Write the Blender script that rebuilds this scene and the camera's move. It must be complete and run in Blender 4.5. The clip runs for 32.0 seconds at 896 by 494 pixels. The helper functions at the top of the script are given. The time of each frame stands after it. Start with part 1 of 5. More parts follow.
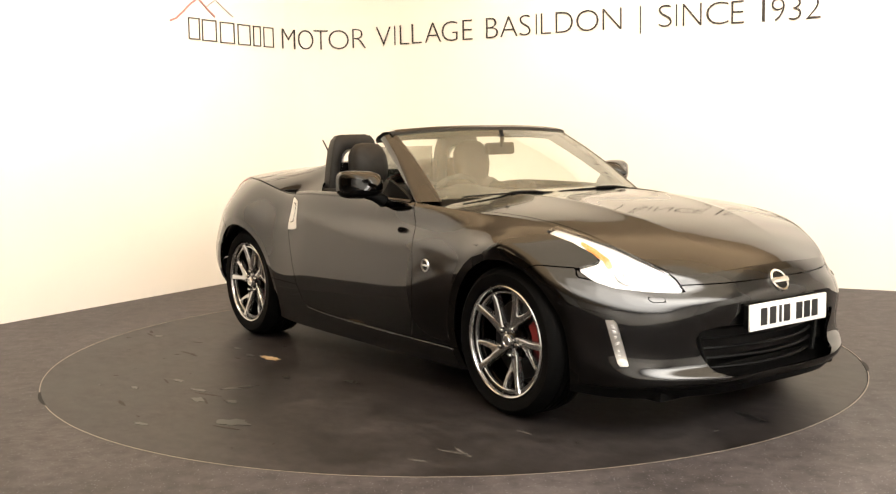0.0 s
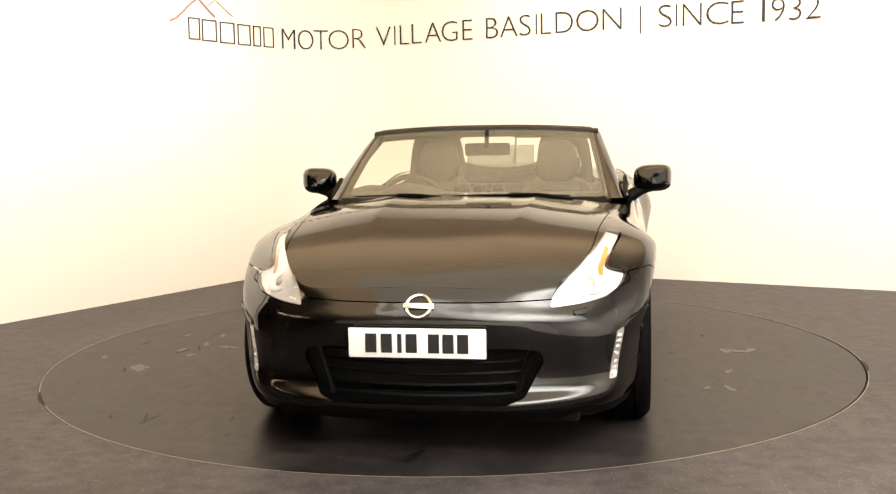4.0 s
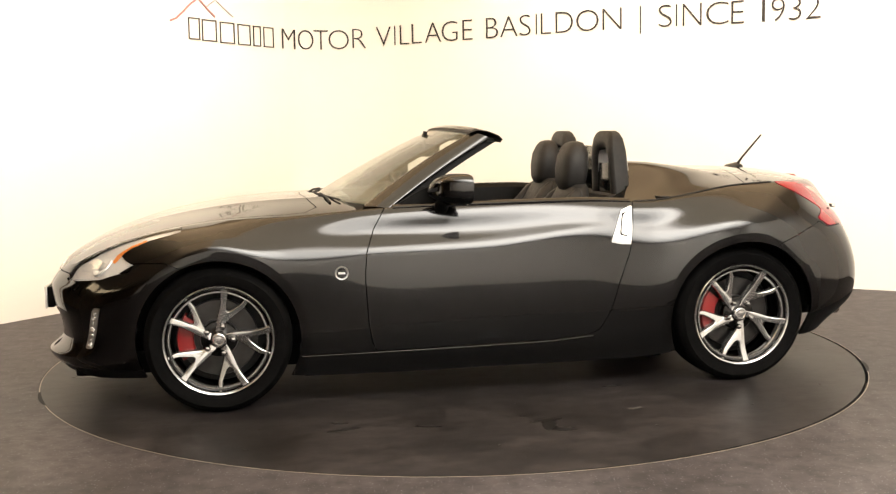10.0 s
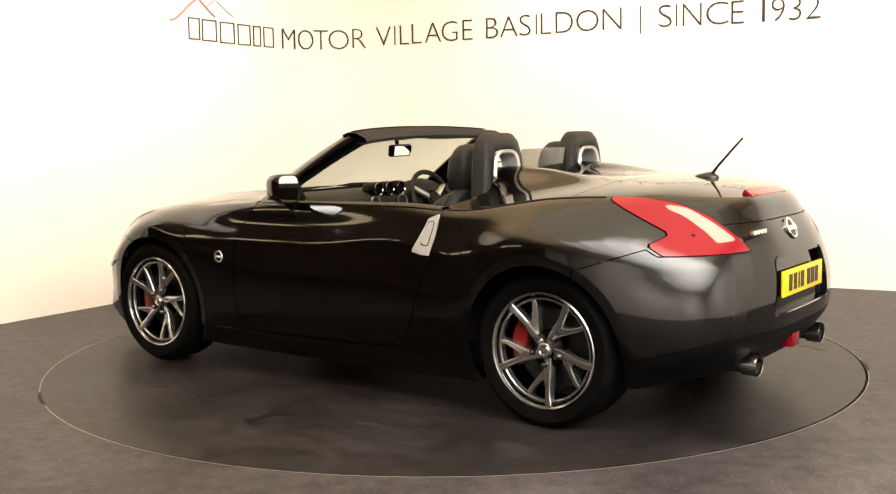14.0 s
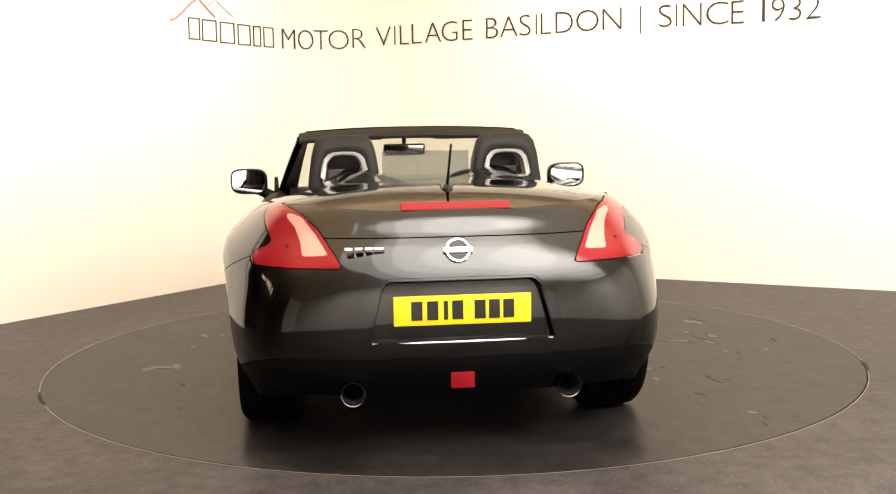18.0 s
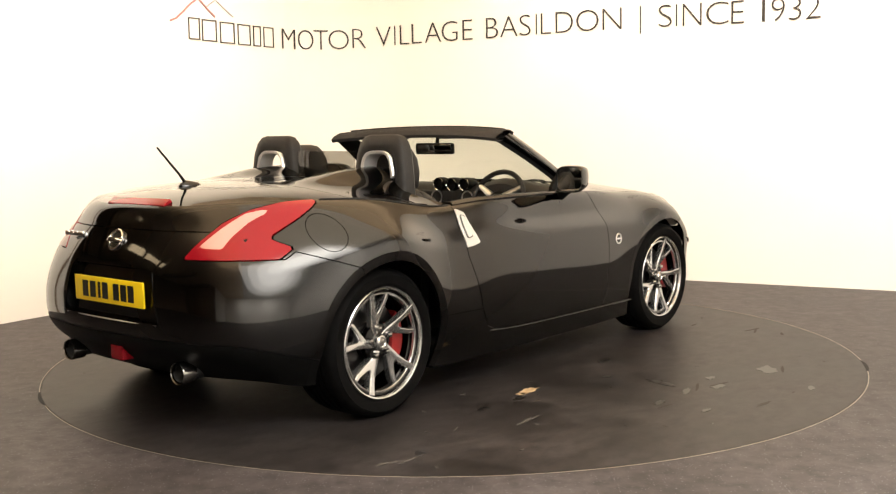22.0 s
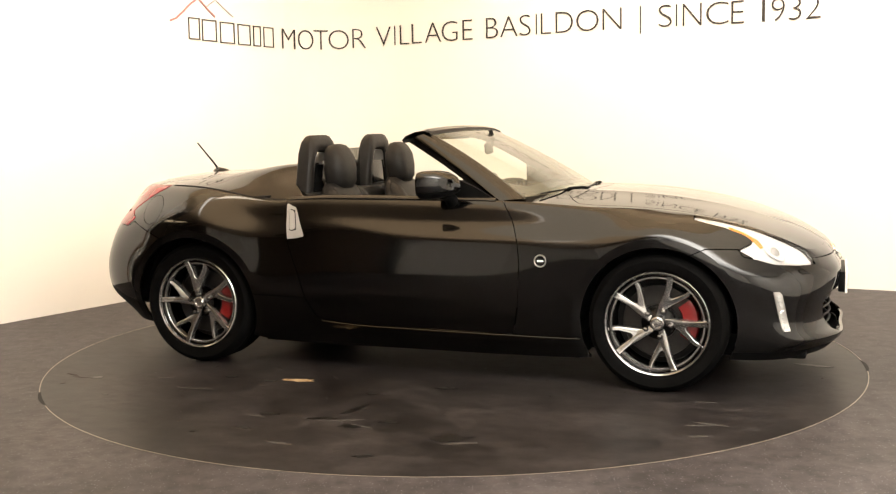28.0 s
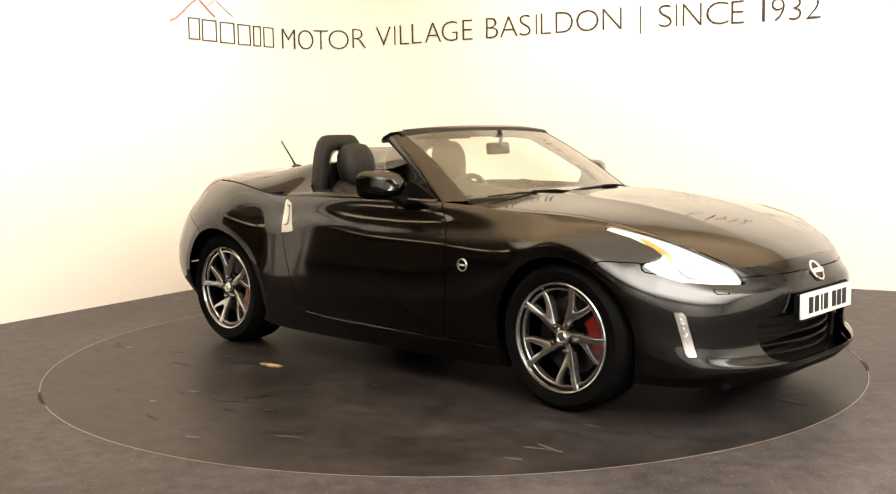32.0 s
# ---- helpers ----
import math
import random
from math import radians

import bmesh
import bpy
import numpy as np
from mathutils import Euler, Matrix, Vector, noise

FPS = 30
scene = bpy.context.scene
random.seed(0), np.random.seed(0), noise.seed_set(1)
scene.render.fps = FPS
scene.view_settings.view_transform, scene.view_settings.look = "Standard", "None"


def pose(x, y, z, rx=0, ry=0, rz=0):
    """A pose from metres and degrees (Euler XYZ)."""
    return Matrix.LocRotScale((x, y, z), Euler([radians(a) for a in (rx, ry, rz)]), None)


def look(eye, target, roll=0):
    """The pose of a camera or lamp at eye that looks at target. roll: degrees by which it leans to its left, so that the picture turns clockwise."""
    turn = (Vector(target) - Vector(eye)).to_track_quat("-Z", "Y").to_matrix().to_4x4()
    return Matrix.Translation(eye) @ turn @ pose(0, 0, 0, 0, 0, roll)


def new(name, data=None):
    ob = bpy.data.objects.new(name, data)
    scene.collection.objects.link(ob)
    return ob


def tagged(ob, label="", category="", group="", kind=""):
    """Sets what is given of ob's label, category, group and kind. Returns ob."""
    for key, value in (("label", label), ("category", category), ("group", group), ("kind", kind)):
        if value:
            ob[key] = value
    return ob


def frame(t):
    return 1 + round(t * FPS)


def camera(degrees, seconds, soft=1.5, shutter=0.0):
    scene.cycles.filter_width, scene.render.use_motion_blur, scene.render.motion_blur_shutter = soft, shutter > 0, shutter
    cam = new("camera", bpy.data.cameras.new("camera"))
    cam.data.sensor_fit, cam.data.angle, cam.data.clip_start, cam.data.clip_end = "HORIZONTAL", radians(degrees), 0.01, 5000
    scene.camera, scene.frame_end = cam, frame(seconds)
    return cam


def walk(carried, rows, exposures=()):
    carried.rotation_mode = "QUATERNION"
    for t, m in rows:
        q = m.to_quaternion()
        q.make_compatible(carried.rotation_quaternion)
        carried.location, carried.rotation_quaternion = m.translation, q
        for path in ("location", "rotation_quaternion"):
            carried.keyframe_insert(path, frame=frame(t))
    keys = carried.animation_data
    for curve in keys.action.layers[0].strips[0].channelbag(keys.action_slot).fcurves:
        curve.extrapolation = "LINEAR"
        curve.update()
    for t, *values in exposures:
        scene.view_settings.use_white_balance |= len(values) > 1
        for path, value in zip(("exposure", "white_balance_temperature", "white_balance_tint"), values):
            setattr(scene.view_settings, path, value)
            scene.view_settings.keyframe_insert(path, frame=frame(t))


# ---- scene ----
# the camera stands still on a stand before the turntable
cam = camera(45.92, 32.0, soft=1.25)
EYE = Vector((0.0, -6.035, 1.2735))
YAW, PITCH, ROLL = radians(-0.133), radians(-6.306), -0.956
AIM = EYE + Vector((math.sin(YAW) * math.cos(PITCH), math.cos(YAW) * math.cos(PITCH), math.sin(PITCH)))
walk(cam, [(0, look(EYE, AIM, ROLL)), (32, look(EYE, AIM, ROLL))], [(0, 0.0), (32, 0.0)])

# the turn of the turntable: seconds and degrees
TURN = [(0.0, -53.55)] + [(t, -52.36 - 11.705 * t) for t in (0.5, 1, 2, 3, 4, 5, 6, 7, 8, 9, 10, 11, 12, 13, 14, 15, 16, 17, 18, 19, 20, 21, 22,
        23, 24, 25, 26, 27, 28, 28.5)] + [(29.0, -391.7), (29.5, -396.9), (30.0, -400.56), (30.5, -402.66), (31.0, -403.18), (32.0, -403.2)]
OFF_X, OFF_Y = 0.0066, 0.2105  # where the car stands on the table

# ---- light ----
world = bpy.data.worlds.new("world")
scene.world = world
world.use_nodes = True
wn = world.node_tree.nodes
wn["Background"].inputs[0].default_value = (1.0, 0.95, 0.85, 1)
wn["Background"].inputs[1].default_value = 0.05


def area_lamp(name, eye, target, w, h, watts, colour, spread=180):
    data = bpy.data.lights.new(name, "AREA")
    data.shape, data.size, data.size_y, data.energy, data.color = "RECTANGLE", w, h, watts, colour
    ob = new(name, data)
    data.spread = radians(spread)
    ob.matrix_world = look(eye, target)
    return ob


NEUTRAL = (1.0, 0.955, 0.88)
TUNGSTEN = (1.0, 0.875, 0.69)
for k in range(5):
    w, h = 7.2 - 1.3 * k, 6.2 - 1.15 * k
    area_lamp("soft_ceiling_light", (2.0, -4.2, 3.33 - 0.006 * k), (2.0, -4.1, 0.0), w, h, 7.3 * w * h, NEUTRAL).data.shape = "ELLIPSE"
# unseen fill lamp added to brighten the ceiling that the paint reflects
area_lamp("ceiling_fill_uplight", (0.5, -1.4, 2.90), (0.5, -1.4, 5.0), 7.0, 5.6, 330, (1.0, 0.83, 0.62))
# unseen fill lamps added to whiten the walls: from the ceiling down onto them
WALL_FILLS = [((-2.7, -0.7), (-4.1, 0.0), 30), ((-1.9, 0.4), (-3.3, 1.1), 34), ((-1.0, 1.7), (-2.3, 2.6), 32), ((0.4, 1.7), (0.6, 3.4), 32), ((2.0, 0.9), (2.6, 2.3), 34), ((3.5, 0.1), (4.2, 1.4), 44),
           ((4.6, -1.8), (6.0, -1.8), 32), ((4.6, -4.8), (6.0, -4.8), 30), ((2.6, -6.7), (2.6, -8.2), 75), ((-1.2, -6.7), (-1.2, -8.2), 75)]
for place, aim, watts in WALL_FILLS:
    area_lamp("wall_fill_light", (place[0], place[1], 3.30), (aim[0], aim[1], 1.3), 1.6, 0.3, watts, TUNGSTEN if place[1] > 0.3 else NEUTRAL, 130)

# a lamp of the room beside the studio
area_lamp("side_room_light", (-7.2, -1.6, 3.30), (-7.0, -1.6, 0.0), 3.0, 0.9, 38, (1.0, 0.76, 0.46))

# ---- materials ----


def material(name, colour=(0.5, 0.5, 0.5), rough=0.5, metal=0.0, coat=0.0, spec=0.5):
    m = bpy.data.materials.new(name)
    m.use_nodes = True
    b = m.node_tree.nodes["Principled BSDF"]
    b.inputs["Base Color"].default_value = (*colour, 1)
    b.inputs["Roughness"].default_value = rough
    b.inputs["Metallic"].default_value = metal
    b.inputs["Coat Weight"].default_value = coat
    b.inputs["Coat Roughness"].default_value = 0.03
    b.inputs["Specular IOR Level"].default_value = spec
    return m


def varied(m, scale, low, high, detail=6, bump=0.0, bump_scale=60.0, rough=None, stretch=(1, 1, 1)):
    """Noise between two colours, and a fine relief."""
    t = m.node_tree
    b = t.nodes["Principled BSDF"]
    co = t.nodes.new("ShaderNodeTexCoord")
    mp = t.nodes.new("ShaderNodeMapping")
    mp.inputs["Scale"].default_value = stretch
    t.links.new(co.outputs["Object"], mp.inputs["Vector"])
    n = t.nodes.new("ShaderNodeTexNoise")
    n.inputs["Scale"].default_value, n.inputs["Detail"].default_value = scale, detail
    t.links.new(mp.outputs[0], n.inputs["Vector"])
    r = t.nodes.new("ShaderNodeValToRGB")
    r.color_ramp.elements[0].position, r.color_ramp.elements[1].position = 0.32, 0.68
    r.color_ramp.elements[0].color, r.color_ramp.elements[1].color = (*low, 1), (*high, 1)
    t.links.new(n.outputs["Fac"], r.inputs["Fac"])
    t.links.new(r.outputs["Color"], b.inputs["Base Color"])
    if rough:
        q = t.nodes.new("ShaderNodeMapRange")
        q.inputs["To Min"].default_value, q.inputs["To Max"].default_value = rough
        t.links.new(n.outputs["Fac"], q.inputs["Value"])
        t.links.new(q.outputs[0], b.inputs["Roughness"])
    if bump:
        n2 = t.nodes.new("ShaderNodeTexNoise")
        n2.inputs["Scale"].default_value, n2.inputs["Detail"].default_value = bump_scale, 3
        t.links.new(mp.outputs[0], n2.inputs["Vector"])
        bp = t.nodes.new("ShaderNodeBump")
        bp.inputs["Strength"].default_value, bp.inputs["Distance"].default_value = bump, 0.004
        t.links.new(n2.outputs["Fac"], bp.inputs["Height"])
        t.links.new(bp.outputs[0], b.inputs["Normal"])
    return m


WALL = varied(material("wall_paint", rough=0.6), 1.3, (0.87, 0.841, 0.797), (0.895, 0.866, 0.822), bump=0.05, bump_scale=90)
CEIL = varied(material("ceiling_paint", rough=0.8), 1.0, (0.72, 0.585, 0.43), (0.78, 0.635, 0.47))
PALE_PANEL = varied(material("reflection_panel_pale", rough=0.8), 1.0, (0.70, 0.69, 0.66), (0.76, 0.75, 0.72))
BACK = varied(material("back_wall_paint", rough=0.7), 1.0, (0.20, 0.14, 0.09), (0.27, 0.19, 0.125))
FLOOR = varied(material("floor_vinyl", rough=0.42, spec=0.13), 1.6, (0.034, 0.0297, 0.0300), (0.069, 0.0608, 0.0618), bump=0.12, bump_scale=140, rough=(0.40, 0.58))
DISC = varied(material("turntable_vinyl", rough=0.4, spec=0.15), 2.1, (0.0088, 0.0075, 0.0074), (0.0345, 0.0300, 0.0298), detail=9, bump=0.06, bump_scale=110, rough=(0.33, 0.52))


def speckled(m, scale, size, colour):
    """Small pale flecks over what the material has as its colour."""
    t = m.node_tree
    b = t.nodes["Principled BSDF"]
    old = b.inputs["Base Color"].links[0].from_socket
    co = t.nodes.new("ShaderNodeTexCoord")
    v = t.nodes.new("ShaderNodeTexVoronoi")
    v.inputs["Scale"].default_value = scale
    t.links.new(co.outputs["Object"], v.inputs["Vector"])
    lt = t.nodes.new("ShaderNodeMath")
    lt.operation = "LESS_THAN"
    lt.inputs[1].default_value = size
    t.links.new(v.outputs["Distance"], lt.inputs[0])
    pick = t.nodes.new("ShaderNodeSeparateColor")
    t.links.new(v.outputs["Color"], pick.inputs[0])
    gt = t.nodes.new("ShaderNodeMath")
    gt.operation = "GREATER_THAN"
    gt.inputs[1].default_value = 0.55
    t.links.new(pick.outputs[0], gt.inputs[0])
    both = t.nodes.new("ShaderNodeMath")
    both.operation = "MULTIPLY"
    t.links.new(lt.outputs[0], both.inputs[0])
    t.links.new(gt.outputs[0], both.inputs[1])
    mx = t.nodes.new("ShaderNodeMix")
    mx.data_type = "RGBA"
    t.links.new(both.outputs[0], mx.inputs[0])
    t.links.new(old, mx.inputs[6])
    mx.inputs[7].default_value = (*colour, 1)
    t.links.new(mx.outputs[2], b.inputs["Base Color"])
    return m


def mottled(m, scale, low, high, stretch=(1, 1, 1)):
    """Finer smudges that darken and lighten what the material has as its colour."""
    t = m.node_tree
    b = t.nodes["Principled BSDF"]
    old = b.inputs["Base Color"].links[0].from_socket
    co = t.nodes.new("ShaderNodeTexCoord")
    mp = t.nodes.new("ShaderNodeMapping")
    mp.inputs["Scale"].default_value = stretch
    t.links.new(co.outputs["Object"], mp.inputs["Vector"])
    n = t.nodes.new("ShaderNodeTexNoise")
    n.inputs["Scale"].default_value, n.inputs["Detail"].default_value, n.inputs["Roughness"].default_value = scale, 8, 0.68
    t.links.new(mp.outputs[0], n.inputs["Vector"])
    r = t.nodes.new("ShaderNodeValToRGB")
    r.color_ramp.elements[0].position, r.color_ramp.elements[1].position = 0.36, 0.66
    r.color_ramp.elements[0].color, r.color_ramp.elements[1].color = (low, low, low, 1), (high, high, high, 1)
    t.links.new(n.outputs["Fac"], r.inputs["Fac"])
    mx = t.nodes.new("ShaderNodeMix")
    mx.data_type, mx.blend_type = "RGBA", "MULTIPLY"
    mx.clamp_result = False
    mx.inputs[0].default_value = 1.0
    t.links.new(old, mx.inputs[6])
    t.links.new(r.outputs["Color"], mx.inputs[7])
    t.links.new(mx.outputs[2], b.inputs["Base Color"])
    return m


DISC = mottled(DISC, 9.0, 0.52, 1.45, (1.0, 1.5, 1.0))
FLOOR = mottled(FLOOR, 11.0, 0.62, 1.38)
FLOOR = speckled(FLOOR, 75.0, 0.18, (0.19, 0.18, 0.205))
PAINT = material("black_metallic_paint", (0.0150, 0.0147, 0.0146), 0.28, 1.0, 1.0, 0.5)
PAINT.node_tree.nodes["Principled BSDF"].inputs["Specular Tint"].default_value = (0.02, 0.02, 0.02, 1)
PAINT.node_tree.nodes["Principled BSDF"].inputs["Coat IOR"].default_value = 1.53
PAINT.node_tree.nodes["Principled BSDF"].inputs["Coat Roughness"].default_value = 0.06
SEAM = material("shadow_gap", (0.006, 0.006, 0.006), 0.7)
PLASTIC = varied(material("black_plastic", rough=0.5, spec=0.12), 40, (0.0022, 0.0022, 0.0022), (0.0042, 0.0041, 0.004), bump=0.1, bump_scale=400)
GLOSS = material("gloss_black", (0.008, 0.008, 0.008), 0.12)
RUBBER = varied(material("tyre_rubber", rough=0.6, spec=0.05), 30, (0.0020, 0.0019, 0.0019), (0.0042, 0.0040, 0.0039), rough=(0.6, 0.8))
LEATHER = varied(material("black_leather", rough=0.5, spec=0.3), 25, (0.012, 0.0115, 0.0115), (0.020, 0.0188, 0.018), bump=0.25, bump_scale=260, rough=(0.42, 0.6))
CLOTH = varied(material("black_soft_top_cloth", rough=0.9), 60, (0.014, 0.013, 0.013), (0.022, 0.021, 0.02), bump=0.4, bump_scale=700)
ALLOY = varied(material("machined_alloy", rough=0.27, metal=0.93), 6, (0.43, 0.425, 0.42), (0.50, 0.495, 0.49), rough=(0.15, 0.22))
DARKALLOY = material("dark_alloy", (0.028, 0.027, 0.026), 0.25, 1.0)
CHROME = material("chrome", (0.86, 0.85, 0.83), 0.08, 1.0)
SATIN = material("satin_silver", (0.70, 0.69, 0.67), 0.28, 0.9)
STEEL = varied(material("brake_steel", rough=0.35, metal=1.0), 12, (0.05, 0.048, 0.047), (0.078, 0.075, 0.072))
CALIPER = material("red_caliper", (0.19, 0.005, 0.005), 0.35, 0.0, 0.6)
REDLENS = material("red_lens", (0.24, 0.004, 0.010), 0.16, 0.0, 0.3, 0.25)
PINKLENS = material("pale_lens", (0.60, 0.29, 0.25), 0.2, 0.0, 0.3)
AMBER = material("amber_reflector", (0.78, 0.25, 0.05), 0.25, 0.0, 0.8)
REFLECTOR = material("lamp_reflector", (0.88, 0.88, 0.88), 0.25, 0.35, 0.3)
PLATE_W = material("white_plate", (0.86, 0.86, 0.84), 0.35)
PLATE_Y = material("yellow_plate", (0.86, 0.62, 0.012), 0.35)
INK = material("black_characters", (0.010, 0.010, 0.010), 0.5)
LETTER = material("dark_sign_letter", (0.024, 0.020, 0.022), 0.5)
SIGNRED = material("red_sign_stroke", (0.42, 0.20, 0.20), 0.5)
SIGNGREY = material("grey_sign_stroke", (0.42, 0.38, 0.40), 0.5)
CLEARBALL = material("projector_glass", (0.36, 0.36, 0.355), 0.08, 0.0, 1.0)
TIP = material("sooty_chrome", (0.33, 0.32, 0.31), 0.16, 1.0)
SILVER = material("silver_handle", (0.64, 0.63, 0.615), 0.3, 0.5)
WHITEPL = material("white_badge", (0.8, 0.8, 0.8), 0.3)
MIRROR = material("mirror_glass", (0.85, 0.87, 0.88), 0.02, 1.0)
STAIN = varied(material("ochre_stain", rough=0.8), 18, (0.30, 0.20, 0.10), (0.46, 0.34, 0.20))
SCUFF = material("pale_scuff", (0.075, 0.069, 0.063), 0.9, 0.0, 0.0, 0.1)
OIL = material("dark_scuff", (0.007, 0.0062, 0.006), 0.34, 0.0, 0.0, 0.4)
CREVICE = material("joint_shadow", (0.012, 0.011, 0.010), 0.9)
EDGE = material("brass_edge", (0.36, 0.32, 0.27), 0.5, 0.7)


def glass(name, tint, rough=0.0):
    m = bpy.data.materials.new(name)
    m.use_nodes = True
    t = m.node_tree
    t.nodes.remove(t.nodes["Principled BSDF"])
    tr = t.nodes.new("ShaderNodeBsdfTransparent")
    tr.inputs[0].default_value = (*tint, 1)
    gl = t.nodes.new("ShaderNodeBsdfGlossy")
    gl.inputs["Roughness"].default_value = rough
    fr = t.nodes.new("ShaderNodeLayerWeight")
    fr.inputs[0].default_value = 0.5
    pw = t.nodes.new("ShaderNodeMath")
    pw.operation = "POWER"
    pw.inputs[1].default_value = 4.0
    t.links.new(fr.outputs["Facing"], pw.inputs[0])
    ad = t.nodes.new("ShaderNodeMath")
    ad.operation = "MULTIPLY_ADD"
    ad.inputs[1].default_value, ad.inputs[2].default_value = 0.9, 0.07
    t.links.new(pw.outputs[0], ad.inputs[0])
    mx = t.nodes.new("ShaderNodeMixShader")
    t.links.new(ad.outputs[0], mx.inputs[0])
    t.links.new(tr.outputs[0], mx.inputs[1])
    t.links.new(gl.outputs[0], mx.inputs[2])
    t.links.new(mx.outputs[0], t.nodes["Material Output"].inputs[0])
    return m


SCREEN = glass("windscreen_glass", (0.87, 0.92, 0.87))
# a thin, even, pale diffuse film mixed over the windscreen
st = SCREEN.node_tree
df = st.nodes.new("ShaderNodeBsdfDiffuse")
df.inputs[0].default_value = (0.72, 0.75, 0.62, 1)
film = st.nodes.new("ShaderNodeMixShader")
film.inputs[0].default_value = 0.085
last = st.nodes["Material Output"].inputs[0].links[0].from_socket
st.links.new(last, film.inputs[1])
st.links.new(df.outputs[0], film.inputs[2])
st.links.new(film.outputs[0], st.nodes["Material Output"].inputs[0])
CLEAR = glass("clear_lens", (0.95, 0.95, 0.95))
SMOKE = glass("deflector_glass", (0.62, 0.62, 0.60))

# ---- mesh helpers ----


class Sheet:
    """Vertices and faces that can be cut by a field and turned into a mesh."""

    def __init__(self, v, f):
        self.v, self.f = np.asarray(v, float), [tuple(x) for x in f]

    def cut(self, field):
        """The two sheets on the negative and on the positive side of field(v)."""
        d = np.asarray(field(self.v), float)
        d[np.abs(d) < 1e-7] = 1e-7
        v, dl, made = list(self.v), list(d), {}
        sides = ([], [])
        for f in self.f:
            s = [dl[i] > 0 for i in f]
            if all(s):
                sides[1].append(f)
            elif not any(s):
                sides[0].append(f)
            else:
                a, b = [], []
                for k, i in enumerate(f):
                    j = f[(k + 1) % len(f)]
                    (b if s[k] else a).append(i)
                    if s[k] != s[(k + 1) % len(f)]:
                        key = (min(i, j), max(i, j))
                        if key not in made:
                            w = dl[key[0]] / (dl[key[0]] - dl[key[1]])
                            made[key] = len(v)
                            v.append(v[key[0]] * (1 - w) + v[key[1]] * w)
                        a.append(made[key]), b.append(made[key])
                if len(a) > 2:
                    sides[0].append(tuple(a))
                if len(b) > 2:
                    sides[1].append(tuple(b))
        v = np.array(v)
        return Sheet(v, sides[0]).trim(), Sheet(v, sides[1]).trim()

    def trim(self):
        used = sorted({i for f in self.f for i in f})
        at = {i: k for k, i in enumerate(used)}
        return Sheet(self.v[used] if used else np.zeros((0, 3)), [tuple(at[i] for i in f) for f in self.f])

    def gap(self, field, g=0.0022):
        """As cut, with a joint of 2 g between the two."""
        inner = self.cut(lambda v: field(v) + g)[0]
        outer = self.cut(lambda v: field(v) - g)[1]
        return inner, outer

    def mirrored(self):
        return Sheet(self.v * [1, -1, 1], [f[::-1] for f in self.f])

    def both(self):
        """The sheet and its mirror image, welded on the middle plane."""
        n = len(self.v)
        at = {i: (i if abs(self.v[i, 1]) < 1e-4 else i + n) for i in range(n)}
        return Sheet(np.vstack([self.v, self.v * [1, -1, 1]]), self.f + [tuple(at[i] for i in f[::-1]) for f in self.f]).trim()

    def normals(self):
        n = np.zeros_like(self.v)
        for f in self.f:
            p = self.v[list(f)]
            c = np.zeros(3)
            for k in range(1, len(f) - 1):
                c += np.cross(p[k] - p[0], p[k + 1] - p[0])
            for i in f:
                n[i] += c
        return n / np.maximum(np.linalg.norm(n, axis=1), 1e-12)[:, None]

    def flange(self, depth=0.014, lip=0.0015):
        """The open edges turned inwards, with a small round."""
        n = self.normals()
        count = {}
        for f in self.f:
            for k in range(len(f)):
                i, j = f[k], f[(k + 1) % len(f)]
                count.setdefault((min(i, j), max(i, j)), []).append((i, j))
        v, f = list(self.v), list(self.f)
        low = {}
        for pair in count.values():
            if len(pair) != 1:
                continue
            i, j = pair[0]
            if abs(self.v[i, 1]) < 1e-4 and abs(self.v[j, 1]) < 1e-4:
                continue
            for k in (i, j):
                if k not in low:
                    low[k] = (len(v), len(v) + 1)
                    v.append(self.v[k] - n[k] * lip)
                    v.append(self.v[k] - n[k] * depth)
            f.append((j, i, low[i][0], low[j][0]))
            f.append((low[j][0], low[i][0], low[i][1], low[j][1]))
        return Sheet(np.array(v), f)

    def moved(self, d):
        return Sheet(self.v + self.normals() * d, self.f)

    def shift(self, x=0, y=0, z=0):
        return Sheet(self.v + [x, y, z], self.f)

    def plus(self, other):
        return Sheet(np.vstack([self.v, other.v]), self.f + [tuple(i + len(self.v) for i in f) for f in other.f])


def grid_sheet(p):
    """A sheet from an array of points, rows by columns."""
    a, b = p.shape[:2]
    return Sheet(p.reshape(-1, 3), [(i * b + j, i * b + j + 1, (i + 1) * b + j + 1, (i + 1) * b + j) for i in range(a - 1) for j in range(b - 1)])


def mesh_of(name, v, f, smooth=True, sharp=35):
    me = bpy.data.meshes.new(name)
    me.from_pydata([tuple(map(float, x)) for x in v], [], f)
    me.validate()
    if smooth:
        me.shade_smooth()
        me.set_sharp_from_angle(angle=radians(sharp))
    return me


def part(name, shape, material, parent, label="", smooth=True, sharp=35):
    """Links a Sheet or a bmesh as one mesh object under a thing or a part."""
    if isinstance(shape, Sheet):
        me = mesh_of(name, shape.v, shape.f, smooth, sharp)
    else:
        me = bpy.data.meshes.new(name)
        shape.to_mesh(me)
        shape.free()
        if smooth:
            me.shade_smooth()
            me.set_sharp_from_angle(angle=radians(sharp))
    me.materials.append(material)
    ob = new(name, me)
    ob.parent = parent
    if label:
        tagged(ob, label)
    return ob


